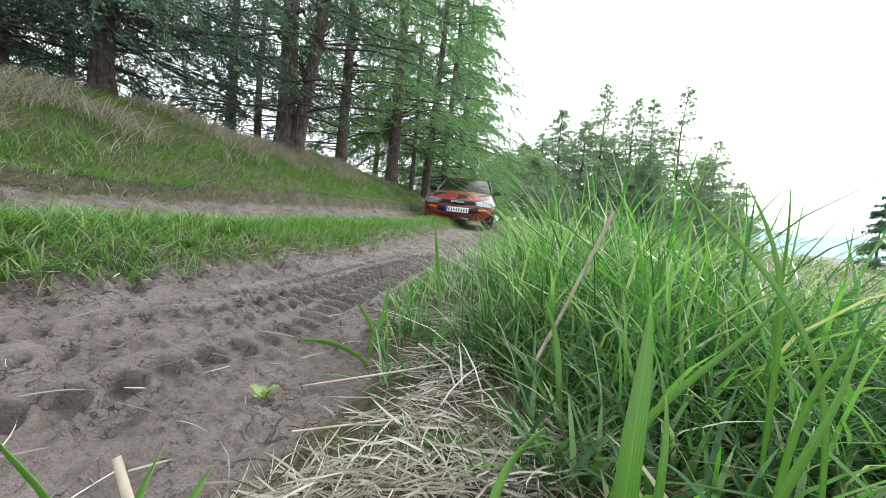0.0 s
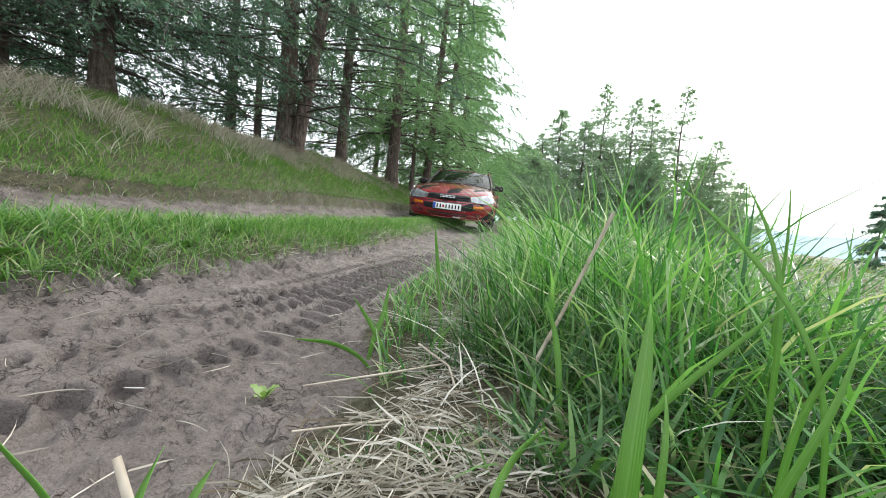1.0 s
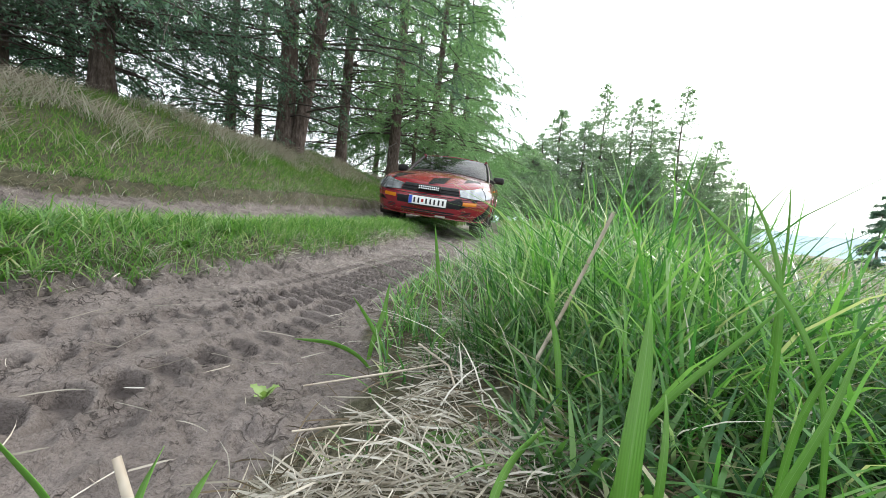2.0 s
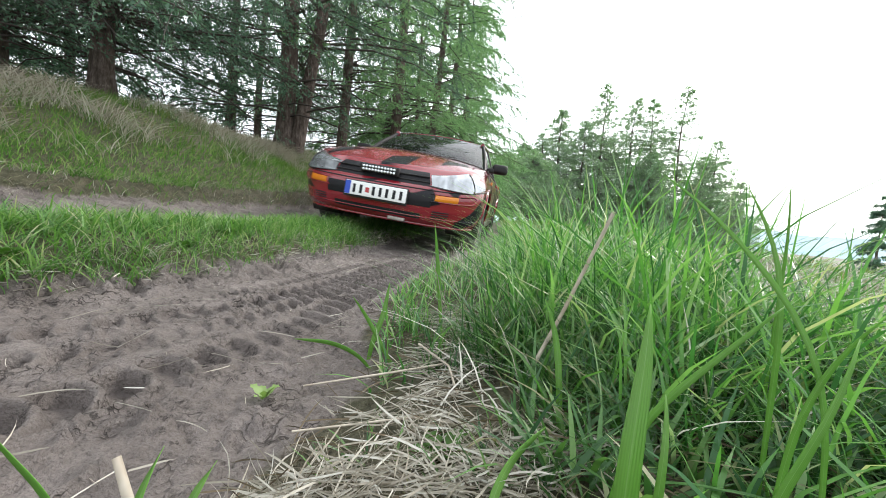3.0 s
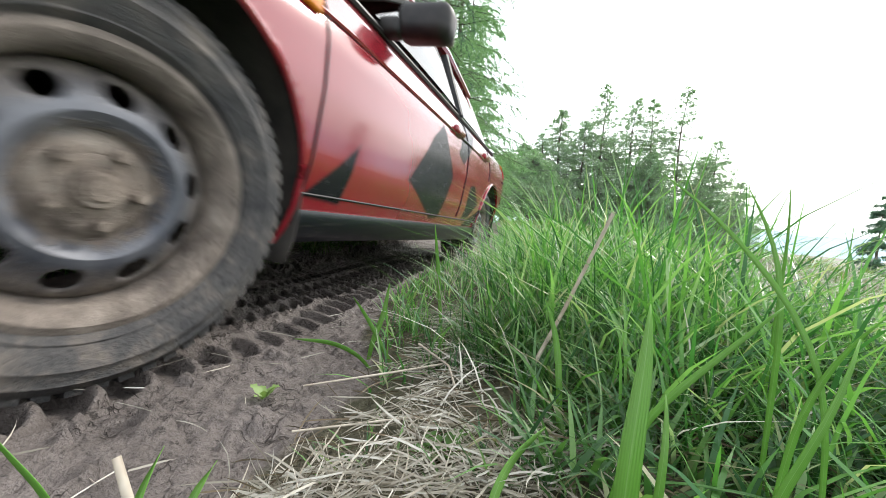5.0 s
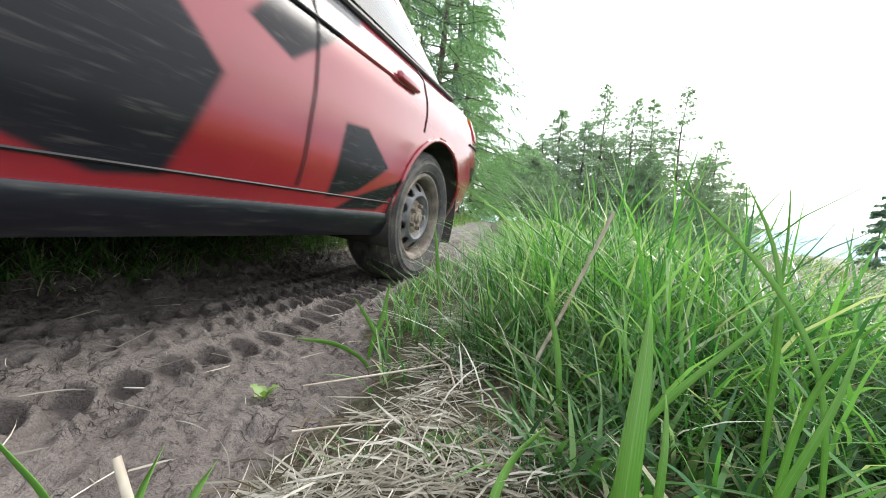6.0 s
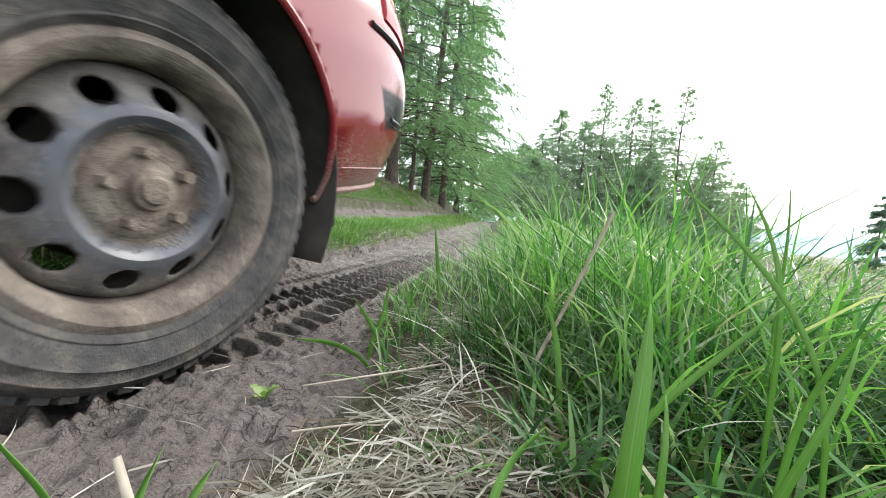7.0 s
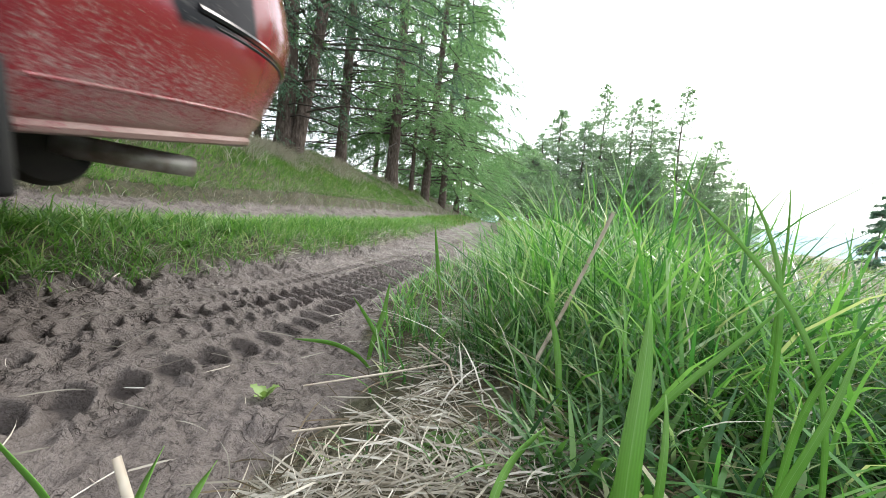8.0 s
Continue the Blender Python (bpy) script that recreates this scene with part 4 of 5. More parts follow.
def sow(name, label, n, xr, yr, h, w, keep, material, seed, bend=(0.2, 0.9), ybias=1.0, lean=None, category="grass", clump=0.0, seg=4, banded=False, hump=False):
    rng = np.random.default_rng(seed)
    y = yr[0] + (yr[1] - yr[0]) * rng.uniform(0, 1, n) ** ybias
    x = rng.uniform(*xr, n) + (rut_x(y) if banded else 0)
    if clump:
        k = max(1, n // 14)
        c = rng.integers(0, k, n)
        x, y = x[c] + rng.normal(0, clump, n), y[c] + rng.normal(0, clump, n)
    u = x - rut_x(y)
    ok = keep(x, y, u, rng)
    x, y = x[ok], y[ok]
    n = len(x)
    z, _ = land(x, y)
    hh = rng.uniform(*h, n) * (1 + 0.45 * fbm(x, y, 1.4, 2, seed))
    hh = hh * np.clip(np.hypot(x, y) / 0.65, 0.55, 1)
    if hump:
        hh = hh * (0.72 + 1.15 * np.exp(-((x - 0.40) / 0.24) ** 2 - ((y - 0.85) / 0.5) ** 2)) * np.clip(1.3 - 0.7 * x, 0.35, 1)
    ww = rng.uniform(*w, n)
    az = rng.uniform(0, 2 * np.pi, n) if lean is None else rng.normal(lean, 0.9, n)
    v, f = strips(np.stack([x, y, z - 0.01], 1), hh, ww, az, rng.uniform(*bend, n), rng, seg)
    return tagged(new(name, raw_mesh(name, v, f, material, True)), label, category, kind="stuff")


def verge_edge(y):
    return rut_x(y) + np.interp(y, *SPILL) + 0.13


def litter(name, label, n, xr, yr, length, w, keep, seed, material=None, lift=0.02, ybias=1.0, banded=False):
    """Dead stalks lying about, a little tilted."""
    rng = np.random.default_rng(seed)
    y = yr[0] + (yr[1] - yr[0]) * rng.uniform(0, 1, n) ** ybias
    x = rng.uniform(*xr, n) + (rut_x(y) if banded else 0)
    ok = keep(x, y, x - rut_x(y), rng)
    x, y = x[ok], y[ok]
    n = len(x)
    z, _ = land(x, y)
    ln = rng.uniform(*length, n)
    v, f = strips(np.stack([x, y, z + rng.uniform(0.0, lift, n)], 1), np.full(n, 1.0), rng.uniform(*w, n), rng.uniform(0, 2 * np.pi, n), np.zeros(n), rng, 4)
    # lay them down: keep the width, turn the height into length along the ground
    v = v.reshape(n, -1, 3)
    base = v[:, :1, :]
    az, tip = rng.uniform(0, 2 * np.pi, n), rng.normal(0.10, 0.14, n)
    t = (v[:, :, 2:3] - base[:, :, 2:3])
    off = v - base
    off[:, :, 2] = 0
    curl = rng.normal(0, 0.25, n)[:, None]
    dx = np.cos(az[:, None] + curl * t[:, :, 0]) * t[:, :, 0] * ln[:, None]
    dy = np.sin(az[:, None] + curl * t[:, :, 0]) * t[:, :, 0] * ln[:, None]
    v = base + np.stack([dx, dy, t[:, :, 0] * ln[:, None] * np.maximum(tip, -0.05)[:, None]], 2) + off * np.array([1, 1, 0])
    k = v.shape[1]
    v[:, 1::2, 2] += 0.0015
    return tagged(new(name, raw_mesh(name, v.reshape(-1, 3), f, material or STRAW, True)), label, "straw", kind="stuff")


def clear_of_lens(x, y, r=0.26):
    return (x ** 2 + y ** 2 > r * r) & ((y > 0.0) | (x ** 2 + y ** 2 > 1.0))


def thick_patch(x, y):
    """Where the tall grass of the verge stands."""
    return np.clip((x - 0.02 - 0.10 * (y < 0.55) - 0.26 * np.clip(y - 0.8, 0, 2)) / 0.16, 0, 1)


def build_grass():
    sow("verge_grass", "tall fresh green grass on the near verge", 26000, (-0.1, 2.3), (0.2, 2.6), (0.12, 0.29), (0.0013, 0.0042),
        lambda x, y, u, g: (x > verge_edge(y) - 0.02) & clear_of_lens(x, y) & (g.uniform(0, 1, len(x)) < 0.04 * (y > 0.6) + 0.9 * thick_patch(x, y) * np.clip((1.35 - x) / 0.7, 0.10, 1)),
        GRASS, 1, (0.15, 1.15), clump=0.03, ybias=1.1, hump=True)
    sow("verge_straw", "dead stalks standing among the tall grass", 1500, (0.0, 2.3), (0.3, 2.6), (0.10, 0.28), (0.001, 0.0024),
        lambda x, y, u, g: (x > verge_edge(y) - 0.02) & clear_of_lens(x, y, 0.35), STRAW, 12, (0.3, 1.4), category="dead grass")
    sow("verge_grass", "thin young grass at the mud's edge", 1500, (0.05, 0.5), (0.45, 2.2), (0.04, 0.12), (0.0015, 0.004),
        lambda x, y, u, g: (x > verge_edge(y) - 0.05) & clear_of_lens(x, y, 0.3), GRASS, 2, (0.3, 1.1), clump=0.025, banded=True)
    sow("meadow_grass", "short green and straw-coloured meadow grass", 30000, (0.42, 12), (0.6, 14), (0.07, 0.19), (0.002, 0.006),
        lambda x, y, u, g: (x > 1.6) | (y > 2.2), GRASS_FAR, 3, (0.3, 1.3), ybias=1.6, seg=2, clump=0.08, banded=True)
    sow("meadow_grass", "grass along the far verge", 9000, (0.45, 14), (9, 40), (0.12, 0.35), (0.008, 0.02),
        lambda x, y, u, g: u > 0.4, GRASS_FAR, 4, (0.3, 1.0), ybias=1.4, seg=2, clump=0.2, banded=True)
    sow("meadow_grass", "pale rough grass on the open meadow", 20000, (3, 26), (2, 26), (0.1, 0.28), (0.005, 0.013),
        lambda x, y, u, g: u > 2.5, GRASS_FAR, 14, (0.4, 1.3), ybias=1.2, seg=2, clump=0.15)
    sow("verge_grass", "tall grass beside the rut", 6000, (0.36, 1.7), (1.4, 8), (0.06, 0.16), (0.003, 0.006),
        lambda x, y, u, g: u > 0.08, GRASS, 5, (0.2, 0.9), clump=0.05, banded=True)
    sow("strip_grass", "green grass on the strip between the wheel ruts", 36000, (-1.34, -0.70), (0.2, 9), (0.045, 0.15), (0.0016, 0.004),
        lambda x, y, u, g: g.uniform(0, 1, len(x)) < 0.55 + 0.6 * fbm(x, y, 2.2, 2, 19) + np.clip(0.7 - np.abs(u + 1.02) * 2.0, 0, 1), STRIP, 6, (0.4, 1.6), ybias=1.6, clump=0.03, banded=True)
    sow("strip_grass", "grass strip farther along the track", 5000, (-1.3, -0.72), (7, 24), (0.08, 0.2), (0.005, 0.012),
        lambda x, y, u, g: u < 0, GRASS_FAR, 7, seg=2, clump=0.08, banded=True)
    sow("bank_grass", "green grass at the foot of the bank", 24000, (-3.4, -2.04), (-0.5, 13), (0.04, 0.12), (0.0018, 0.004),
        lambda x, y, u, g: g.uniform(0, 1, len(x)) < np.clip(1.35 - 1.3 * np.abs(u + 2.25), 0.12, 1), STRIP, 8, (0.4, 1.5), clump=0.06, lean=-0.4, banded=True)
    sow("bank_grass", "dull green grass on the bank's slope", 22000, (-4.3, -2.4), (-0.5, 16), (0.05, 0.14), (0.002, 0.005),
        lambda x, y, u, g: u < 0, GRASS_FAR, 9, (0.4, 1.4), seg=2, clump=0.09, lean=-0.4, banded=True)
    sow("bank_straw", "matted dead grass hanging on the bank", 24000, (-3.8, -2.5), (0.6, 11), (0.10, 0.26), (0.0028, 0.006),
        lambda x, y, u, g: fbm(x, y, 1.9, 2, 78) > 0.04, STRAW, 10, (0.7, 1.6), clump=0.10, lean=-0.6, category="dead grass", banded=True)
    sow("fringe_straw", "dead grass fringe over the cut edge of the bank", 5000, (-2.14, -2.02), (-0.5, 12), (0.04, 0.11), (0.0015, 0.0035),
        lambda x, y, u, g: u < 0, STRAW, 11, (0.9, 1.7), lean=-0.3, category="dead grass", clump=0.05, banded=True)
    sow("bank_grass", "rank green growth along the bank's crest", 7000, (-4.2, -2.9), (1.0, 12), (0.06, 0.17), (0.002, 0.005),
        lambda x, y, u, g: fbm(x, y, 1.1, 2, 88) > 0.0, GRASS, 47, (0.3, 1.3), seg=3, clump=0.10, banded=True)
    sow("bank_grass", "fresh grass hanging over the cut edge", 17000, (-2.6, -2.03), (0.8, 11), (0.035, 0.09), (0.002, 0.0045),
        lambda x, y, u, g: u < 0, STRIP, 48, (0.5, 1.4), seg=3, clump=0.05, lean=-0.3, banded=True)
    litter("straw_litter", "pale dead straw matted on the verge", 10000, (-0.3, 0.4), (0.26, 1.0), (0.010, 0.07), (0.00025, 0.0011),
           lambda x, y, u, g: (x > verge_edge(y) + 0.03 + 0.06 * np.sin(40 * y)) & (g.uniform(0, 1, len(x)) < 0.25 + 3 * (fbm(x, y, 7, 2, 33) + 0.12)) & (x < 0.10 + 0.05 * np.sin(23 * y) + 0.25 * np.clip(y - 0.5, 0, 1)) & (x ** 2 + y ** 2 > 0.04), 21, ybias=1.5)
    sow("verge_grass", "short green shoots among the straw", 1100, (-0.2, 0.35), (0.28, 0.9), (0.03, 0.09), (0.0010, 0.0026),
        lambda x, y, u, g: (x > verge_edge(y) + 0.03), GRASS_LOW, 13, (0.2, 1.0), clump=0.02)
    sow("verge_grass", "short dense grass close to the lens", 4000, (0.05, 0.75), (0.24, 0.75), (0.05, 0.15), (0.0016, 0.0045),
        lambda x, y, u, g: (x > 0.07 + 0.04 * np.sin(17 * y)) & clear_of_lens(x, y, 0.27), GRASS_LOW, 46, (0.3, 1.2), clump=0.025)
    litter("straw_litter", "fine brown thatch on the verge", 2600, (-0.36, 1.4), (0.26, 1.5), (0.02, 0.08), (0.0004, 0.001),
           lambda x, y, u, g: (x > verge_edge(y) - 0.05) & (x ** 2 + y ** 2 > 0.04), 25, material=THATCH, ybias=1.4)
    litter("straw_litter", "dead stalks on the mud", 420, (-1.6, 0.1), (0.25, 4), (0.02, 0.09), (0.0006, 0.0013),
           lambda x, y, u, g: u > -0.8, 22, lift=0.004, ybias=1.4)
    litter("straw_litter", "dead straw along the strip's edge", 8000, (-0.86, -0.66), (0.4, 8), (0.02, 0.08), (0.0008, 0.0020),
           lambda x, y, u, g: g.uniform(0, 1, len(x)) < 0.25 + 1.2 * fbm(x, y, 2.5, 2, 5), 23, ybias=1.6, lift=0.015, banded=True)
    litter("straw_litter", "pale thatch in the meadow", 5000, (0.9, 7), (0.5, 6), (0.08, 0.26), (0.002, 0.005),
           lambda x, y, u, g: u > 0.3, 24, lift=0.06, ybias=1.4)

    sow("fringe_straw", "dead grass hanging over the strip's worn edge", 3500, (-0.86, -0.70), (0.4, 8), (0.05, 0.13), (0.001, 0.0026),
        lambda x, y, u, g: g.uniform(0, 1, len(x)) < 0.5 + fbm(x, y, 2.0, 2, 15), STRAW, 45, (0.9, 1.7), lean=-0.6, category="dead grass", clump=0.03, ybias=1.4, banded=True)
    # the same growth carried on behind the lens
    sow("strip_grass", "green grass strip where the track goes on uphill", 9000, (-1.30, -0.72), (-4, 0.2), (0.05, 0.15), (0.002, 0.005),
        lambda x, y, u, g: u < 0, STRIP, 41, (0.3, 1.2), clump=0.05, banded=True)
    sow("verge_grass", "green grass on the verge uphill", 7000, (0.55, 3.4), (-4, 0.2), (0.08, 0.24), (0.002, 0.006),
        lambda x, y, u, g: x ** 2 + y ** 2 > 0.5, GRASS, 42, (0.2, 1.1), clump=0.06, banded=True)
    sow("bank_grass", "dull green grass on the bank uphill", 9000, (-7, -2.04), (-5, -0.5), (0.08, 0.2), (0.003, 0.008),
        lambda x, y, u, g: u < 0, GRASS_FAR, 43, (0.4, 1.4), seg=2, clump=0.09, banded=True)


def blade_mesh(points, width, fold=0.25):
    """One broad grass blade with a keel, through the given points."""
    pts = np.array([tuple(p) for p in points])
    n = 16
    gone = np.concatenate([[0], np.cumsum(np.linalg.norm(np.diff(pts, axis=0), axis=1))])
    even = np.linspace(0, gone[-1], n + 1)
    mid = np.stack([np.interp(even, gone, pts[:, k]) for k in range(3)], 1)
    for _ in range(7):
        mid[1:-1] = 0.25 * mid[:-2] + 0.5 * mid[1:-1] + 0.25 * mid[2:]
    fine = [Vector(p) for p in mid]
    bm = bmesh.new()
    across = bm.verts.layers.float.new("across")
    rows = []
    for k, p in enumerate(fine):
        t = k / n
        d = (fine[min(k + 1, n)] - fine[max(k - 1, 0)]).normalized()
        a = d.cross(Vector((0.25, 1.0, 0.1)).normalized()).normalized()
        b = d.cross(a)
        w = width * (0.5 + 1.1 * t) * (1 - t ** 2.2) ** 0.9 + 0.0003
        rows.append([bm.verts.new(p - a * w + b * w * fold), bm.verts.new(p), bm.verts.new(p + a * w + b * w * fold)])
        rows[-1][0][across], rows[-1][2][across] = -1.0, 1.0
    grid_faces(bm, rows)
    return bm


def tuft(label, blades, material=None):
    root = Vector(blades[0][0][0])
    t = tagged(new("grass_tuft"), label, "grass", group="tufts by the lens")
    t.location = root
    for pts, w in blades:
        b = part("blade", blade_mesh([Vector(p) - root for p in pts], w), material or BLADE, t)
        s = b.modifiers.new("thickness", "SOLIDIFY")
        s.thickness = 0.0004


def herb(at, size, leaves, seed, label, up=(0.2, 0.9), material=None):
    """A small rosette of lobed leaves."""
    rng = random.Random(seed)
    h = tagged(new("weed"), label, "weed", group="weeds in the verge")
    z = float(land(np.array([at[0]]), np.array([at[1]]))[0][0])
    h.location = (at[0], at[1], z)
    for k in range(leaves):
        a = 2 * math.pi * k / leaves + rng.uniform(-0.3, 0.3)
        bm = bmesh.new()
        ln, rise = size * rng.uniform(0.7, 1.1), rng.uniform(*up)
        rows = []
        for i in range(9):
            t = i / 8
            lobe = 1 + 0.35 * math.sin(t * 19)
            w = size * 0.26 * math.sin(math.pi * min(1, t * 0.9 + 0.06)) * lobe
            c = Vector((math.cos(a), math.sin(a), 0)) * ln * t + Vector((0, 0, ln * (rise * t - 0.5 * rise * t * t)))
            sd = Vector((-math.sin(a), math.cos(a), 0)) * w
            rows.append([bm.verts.new(c - sd + Vector((0, 0, 0.3 * w))), bm.verts.new(c), bm.verts.new(c + sd + Vector((0, 0, 0.3 * w)))])
        grid_faces(bm, rows)
        part("leaf", bm, material or HERB, h)


m_ = Mat("pale_stem", 0.6)
m_.color(m_.ramp(m_.noise(60, 3, 0.6, (1, 1, 0.2)), [(0.3, (0.30, 0.25, 0.19)), (0.7, (0.52, 0.47, 0.385))]))
STEM = m_.m
THATCH = leafy("brown_thatch", [(0.0, (0.06, 0.045, 0.03)), (0.6, (0.15, 0.115, 0.075)), (1.0, (0.26, 0.2, 0.14))], glow=0.1, rough=0.8)
PALE_LEAF = leafy("pale_seedling_leaf", [(0.0, (0.16, 0.30, 0.07)), (0.6, (0.34, 0.44, 0.18)), (1.0, (0.58, 0.60, 0.42))], patch=60)
HERB = leafy("weed_leaf", [(0.0, (0.05, 0.13, 0.02)), (0.6, (0.09, 0.2, 0.035)), (1.0, (0.16, 0.28, 0.06))], patch=30)
build_grass()


def rooted(*pts):
    """Blade points with the foot brought down to the ground."""
    x, y, z = pts[0]
    fx, fy = x - 0.4 * (pts[1][0] - x), y - 0.4 * (pts[1][1] - y)
    zg = float(land(np.array([fx]), np.array([fy]))[0][0])
    return [(fx, fy, min(zg, z - 0.02) - 0.01), *pts]


tuft("broad fresh blades of couch grass, very close", [
    (rooted((0.089, 0.158, 0.195), (0.093, 0.165, 0.21), (0.101, 0.173, 0.237), (0.108, 0.188, 0.264)), 0.0060),
    (rooted((0.115, 0.175, 0.182), (0.12, 0.179, 0.194), (0.127, 0.197, 0.213)), 0.0025),
    (rooted((0.12, 0.214, 0.188), (0.156, 0.217, 0.216), (0.192, 0.224, 0.245), (0.212, 0.224, 0.263)), 0.0026)])
tuft("long arching grass blades, pale green, very close", [
    (rooted((0.217, 0.197, 0.235), (0.212, 0.208, 0.257), (0.193, 0.243, 0.298), (0.183, 0.273, 0.33), (0.176, 0.31, 0.349)), 0.0017),
    (rooted((0.243, 0.26, 0.248), (0.244, 0.264, 0.28), (0.243, 0.279, 0.312), (0.236, 0.295, 0.34)), 0.0022),
    (rooted((0.338, 0.368, 0.272), (0.339, 0.367, 0.317), (0.334, 0.368, 0.353)), 0.0018)])
tuft("bent green grass blades by the lens", [
    (rooted((0.116, 0.122, 0.211), (0.131, 0.12, 0.233), (0.139, 0.12, 0.253), (0.149, 0.129, 0.268)), 0.0021),
    (rooted((0.2, 0.199, 0.197), (0.218, 0.199, 0.244), (0.23, 0.189, 0.266)), 0.0022)])
tuft("short grass blades at the mud's edge", [
    (rooted((-0.203, 0.195, 0.127), (-0.216, 0.193, 0.143), (-0.231, 0.19, 0.161), (-0.241, 0.189, 0.177)), 0.0045),
    (rooted((-0.18, 0.215, 0.109), (-0.179, 0.23, 0.125), (-0.183, 0.245, 0.13)), 0.004),
    (rooted((-0.156, 0.229, 0.103), (-0.15, 0.242, 0.114), (-0.152, 0.255, 0.115)), 0.0036),
    (rooted((0.044, 0.234, 0.118), (0.061, 0.263, 0.128), (0.092, 0.286, 0.14)), 0.0036)])
tuft("spreading tuft of fresh grass beside the rut", [
    (rooted((-0.133, 0.655, 0.043), (-0.186, 0.655, 0.066), (-0.25, 0.636, 0.073)), 0.005),
    (rooted((-0.123, 0.7, 0.061), (-0.106, 0.716, 0.102), (-0.101, 0.731, 0.167)), 0.006),
    (rooted((-0.08, 0.642, 0.042), (-0.129, 0.663, 0.115), (-0.157, 0.665, 0.149)), 0.005),
    (rooted((0.005, 0.773, 0.095), (-0.008, 0.794, 0.2), (-0.021, 0.8, 0.29)), 0.005),
    (rooted((0.137, 0.391, 0.124), (0.135, 0.412, 0.18), (0.122, 0.425, 0.216)), 0.004)])


def dry_stem(points, r, label):
    t = part("dry_stem", tube(points, r, 14, taper=0.7), STEM)
    tagged(t, label, "plant stem", group="dead stems")


dry_stem([(0.095, 0.47, 0.04), (0.11, 0.462, 0.087), (0.159, 0.463, 0.199), (0.196, 0.437, 0.322)], 0.0030, "pale dry hollow stem snapped off at its top")
dry_stem([(-0.125, 0.16, 0.05), (-0.133, 0.158, 0.159), (-0.145, 0.164, 0.179)], 0.0026, "whitish broken stem stub close to the lens")
dry_stem([(0.01, 0.55, 0.08), (-0.06, 0.50, 0.083), (-0.17, 0.47, 0.07)], 0.0018, "dead straw stalk lying on the verge")
dry_stem([(0.08, 0.36, 0.09), (-0.02, 0.385, 0.085), (-0.14, 0.36, 0.075)], 0.0016, "dead straw stalk lying on the verge")
dry_stem([(-0.03, 0.62, 0.085), (0.02, 0.52, 0.09), (0.03, 0.44, 0.088)], 0.0020, "dead straw stalk lying on the verge")
herb((-0.24, 0.51), 0.024, 6, 1, "small pale seedling in the mud", (0.9, 2.4), PALE_LEAF)
herb((0.012, 0.335), 0.035, 6, 2, "low green lobed weed in the verge")
herb((0.19, 0.40), 0.03, 5, 3, "low green lobed weed in the verge")
herb((0.10, 0.37), 0.028, 5, 4, "low green lobed weed in the verge")
for k_ in range(16):
    yy_ = 0.7 + 0.28 * k_
    herb((float(rut_x(yy_)) - 0.95 + 0.16 * math.sin(k_ * 2.3), yy_), 0.075, 7, 10 + k_, "leafy green weed on the grass strip")
# ---- larches ----
def tubes_array(paths, radii, sides=5):
    """Many tubes at once: paths (n, k, 3), radii (n, k)."""
    n, k, _ = paths.shape
    d = np.gradient(paths, axis=1)
    d /= np.linalg.norm(d, axis=2, keepdims=True) + 1e-9
    up = np.array([0.0, 0.0, 1.0]) + 0 * d
    flat = np.abs(d[..., 2:3]) > 0.9
    up = np.where(flat, np.array([1.0, 0, 0]), up)
    a = np.cross(d, up)
    a /= np.linalg.norm(a, axis=2, keepdims=True) + 1e-9
    b = np.cross(d, a)
    ang = 2 * np.pi * np.arange(sides) / sides
    ring = a[:, :, None] * np.cos(ang)[None, None, :, None] + b[:, :, None] * np.sin(ang)[None, None, :, None]
    v = paths[:, :, None] + ring * radii[:, :, None, None]
    idx = np.arange(n * k * sides).reshape(n, k, sides)
    p, q = idx[:, :-1], idx[:, 1:]
    f = np.stack([p, np.roll(p, -1, 2), np.roll(q, -1, 2), q], -1)
    return v.reshape(-1, 3), f.reshape(-1, 4)


def trunk_mesh(height, r0, lean, rng, fork=0.0):
    k = 26
    t = np.linspace(0, 1, k) ** 1.5
    z = t * height
    path = np.stack([lean[0] * z + 0.10 * np.sin(z * 0.7 + rng.uniform(0, 6)) * t, lean[1] * z + 0.08 * np.sin(z * 0.6 + rng.uniform(0, 6)) * t, z - 0.25 * (t == 0)], 1)
    rad = r0 * (1 - 0.93 * t) * (1 + 0.32 * np.exp(-z / 0.25))
    sides = 18
    v, f = tubes_array(path[None], rad[None], sides)
    v = v.reshape(k, sides, 3)
    c = path[:, None, :]
    ridge = 1 + 0.10 * vnoise(np.arange(sides)[None, :] * 1.7 + 0 * z[:, None], z[:, None] * 3.0, 3) + 0.06 * rng.normal(0, 1, (k, sides))
    v = c + (v - c) * ridge[..., None]
    return v.reshape(-1, 3), f, path


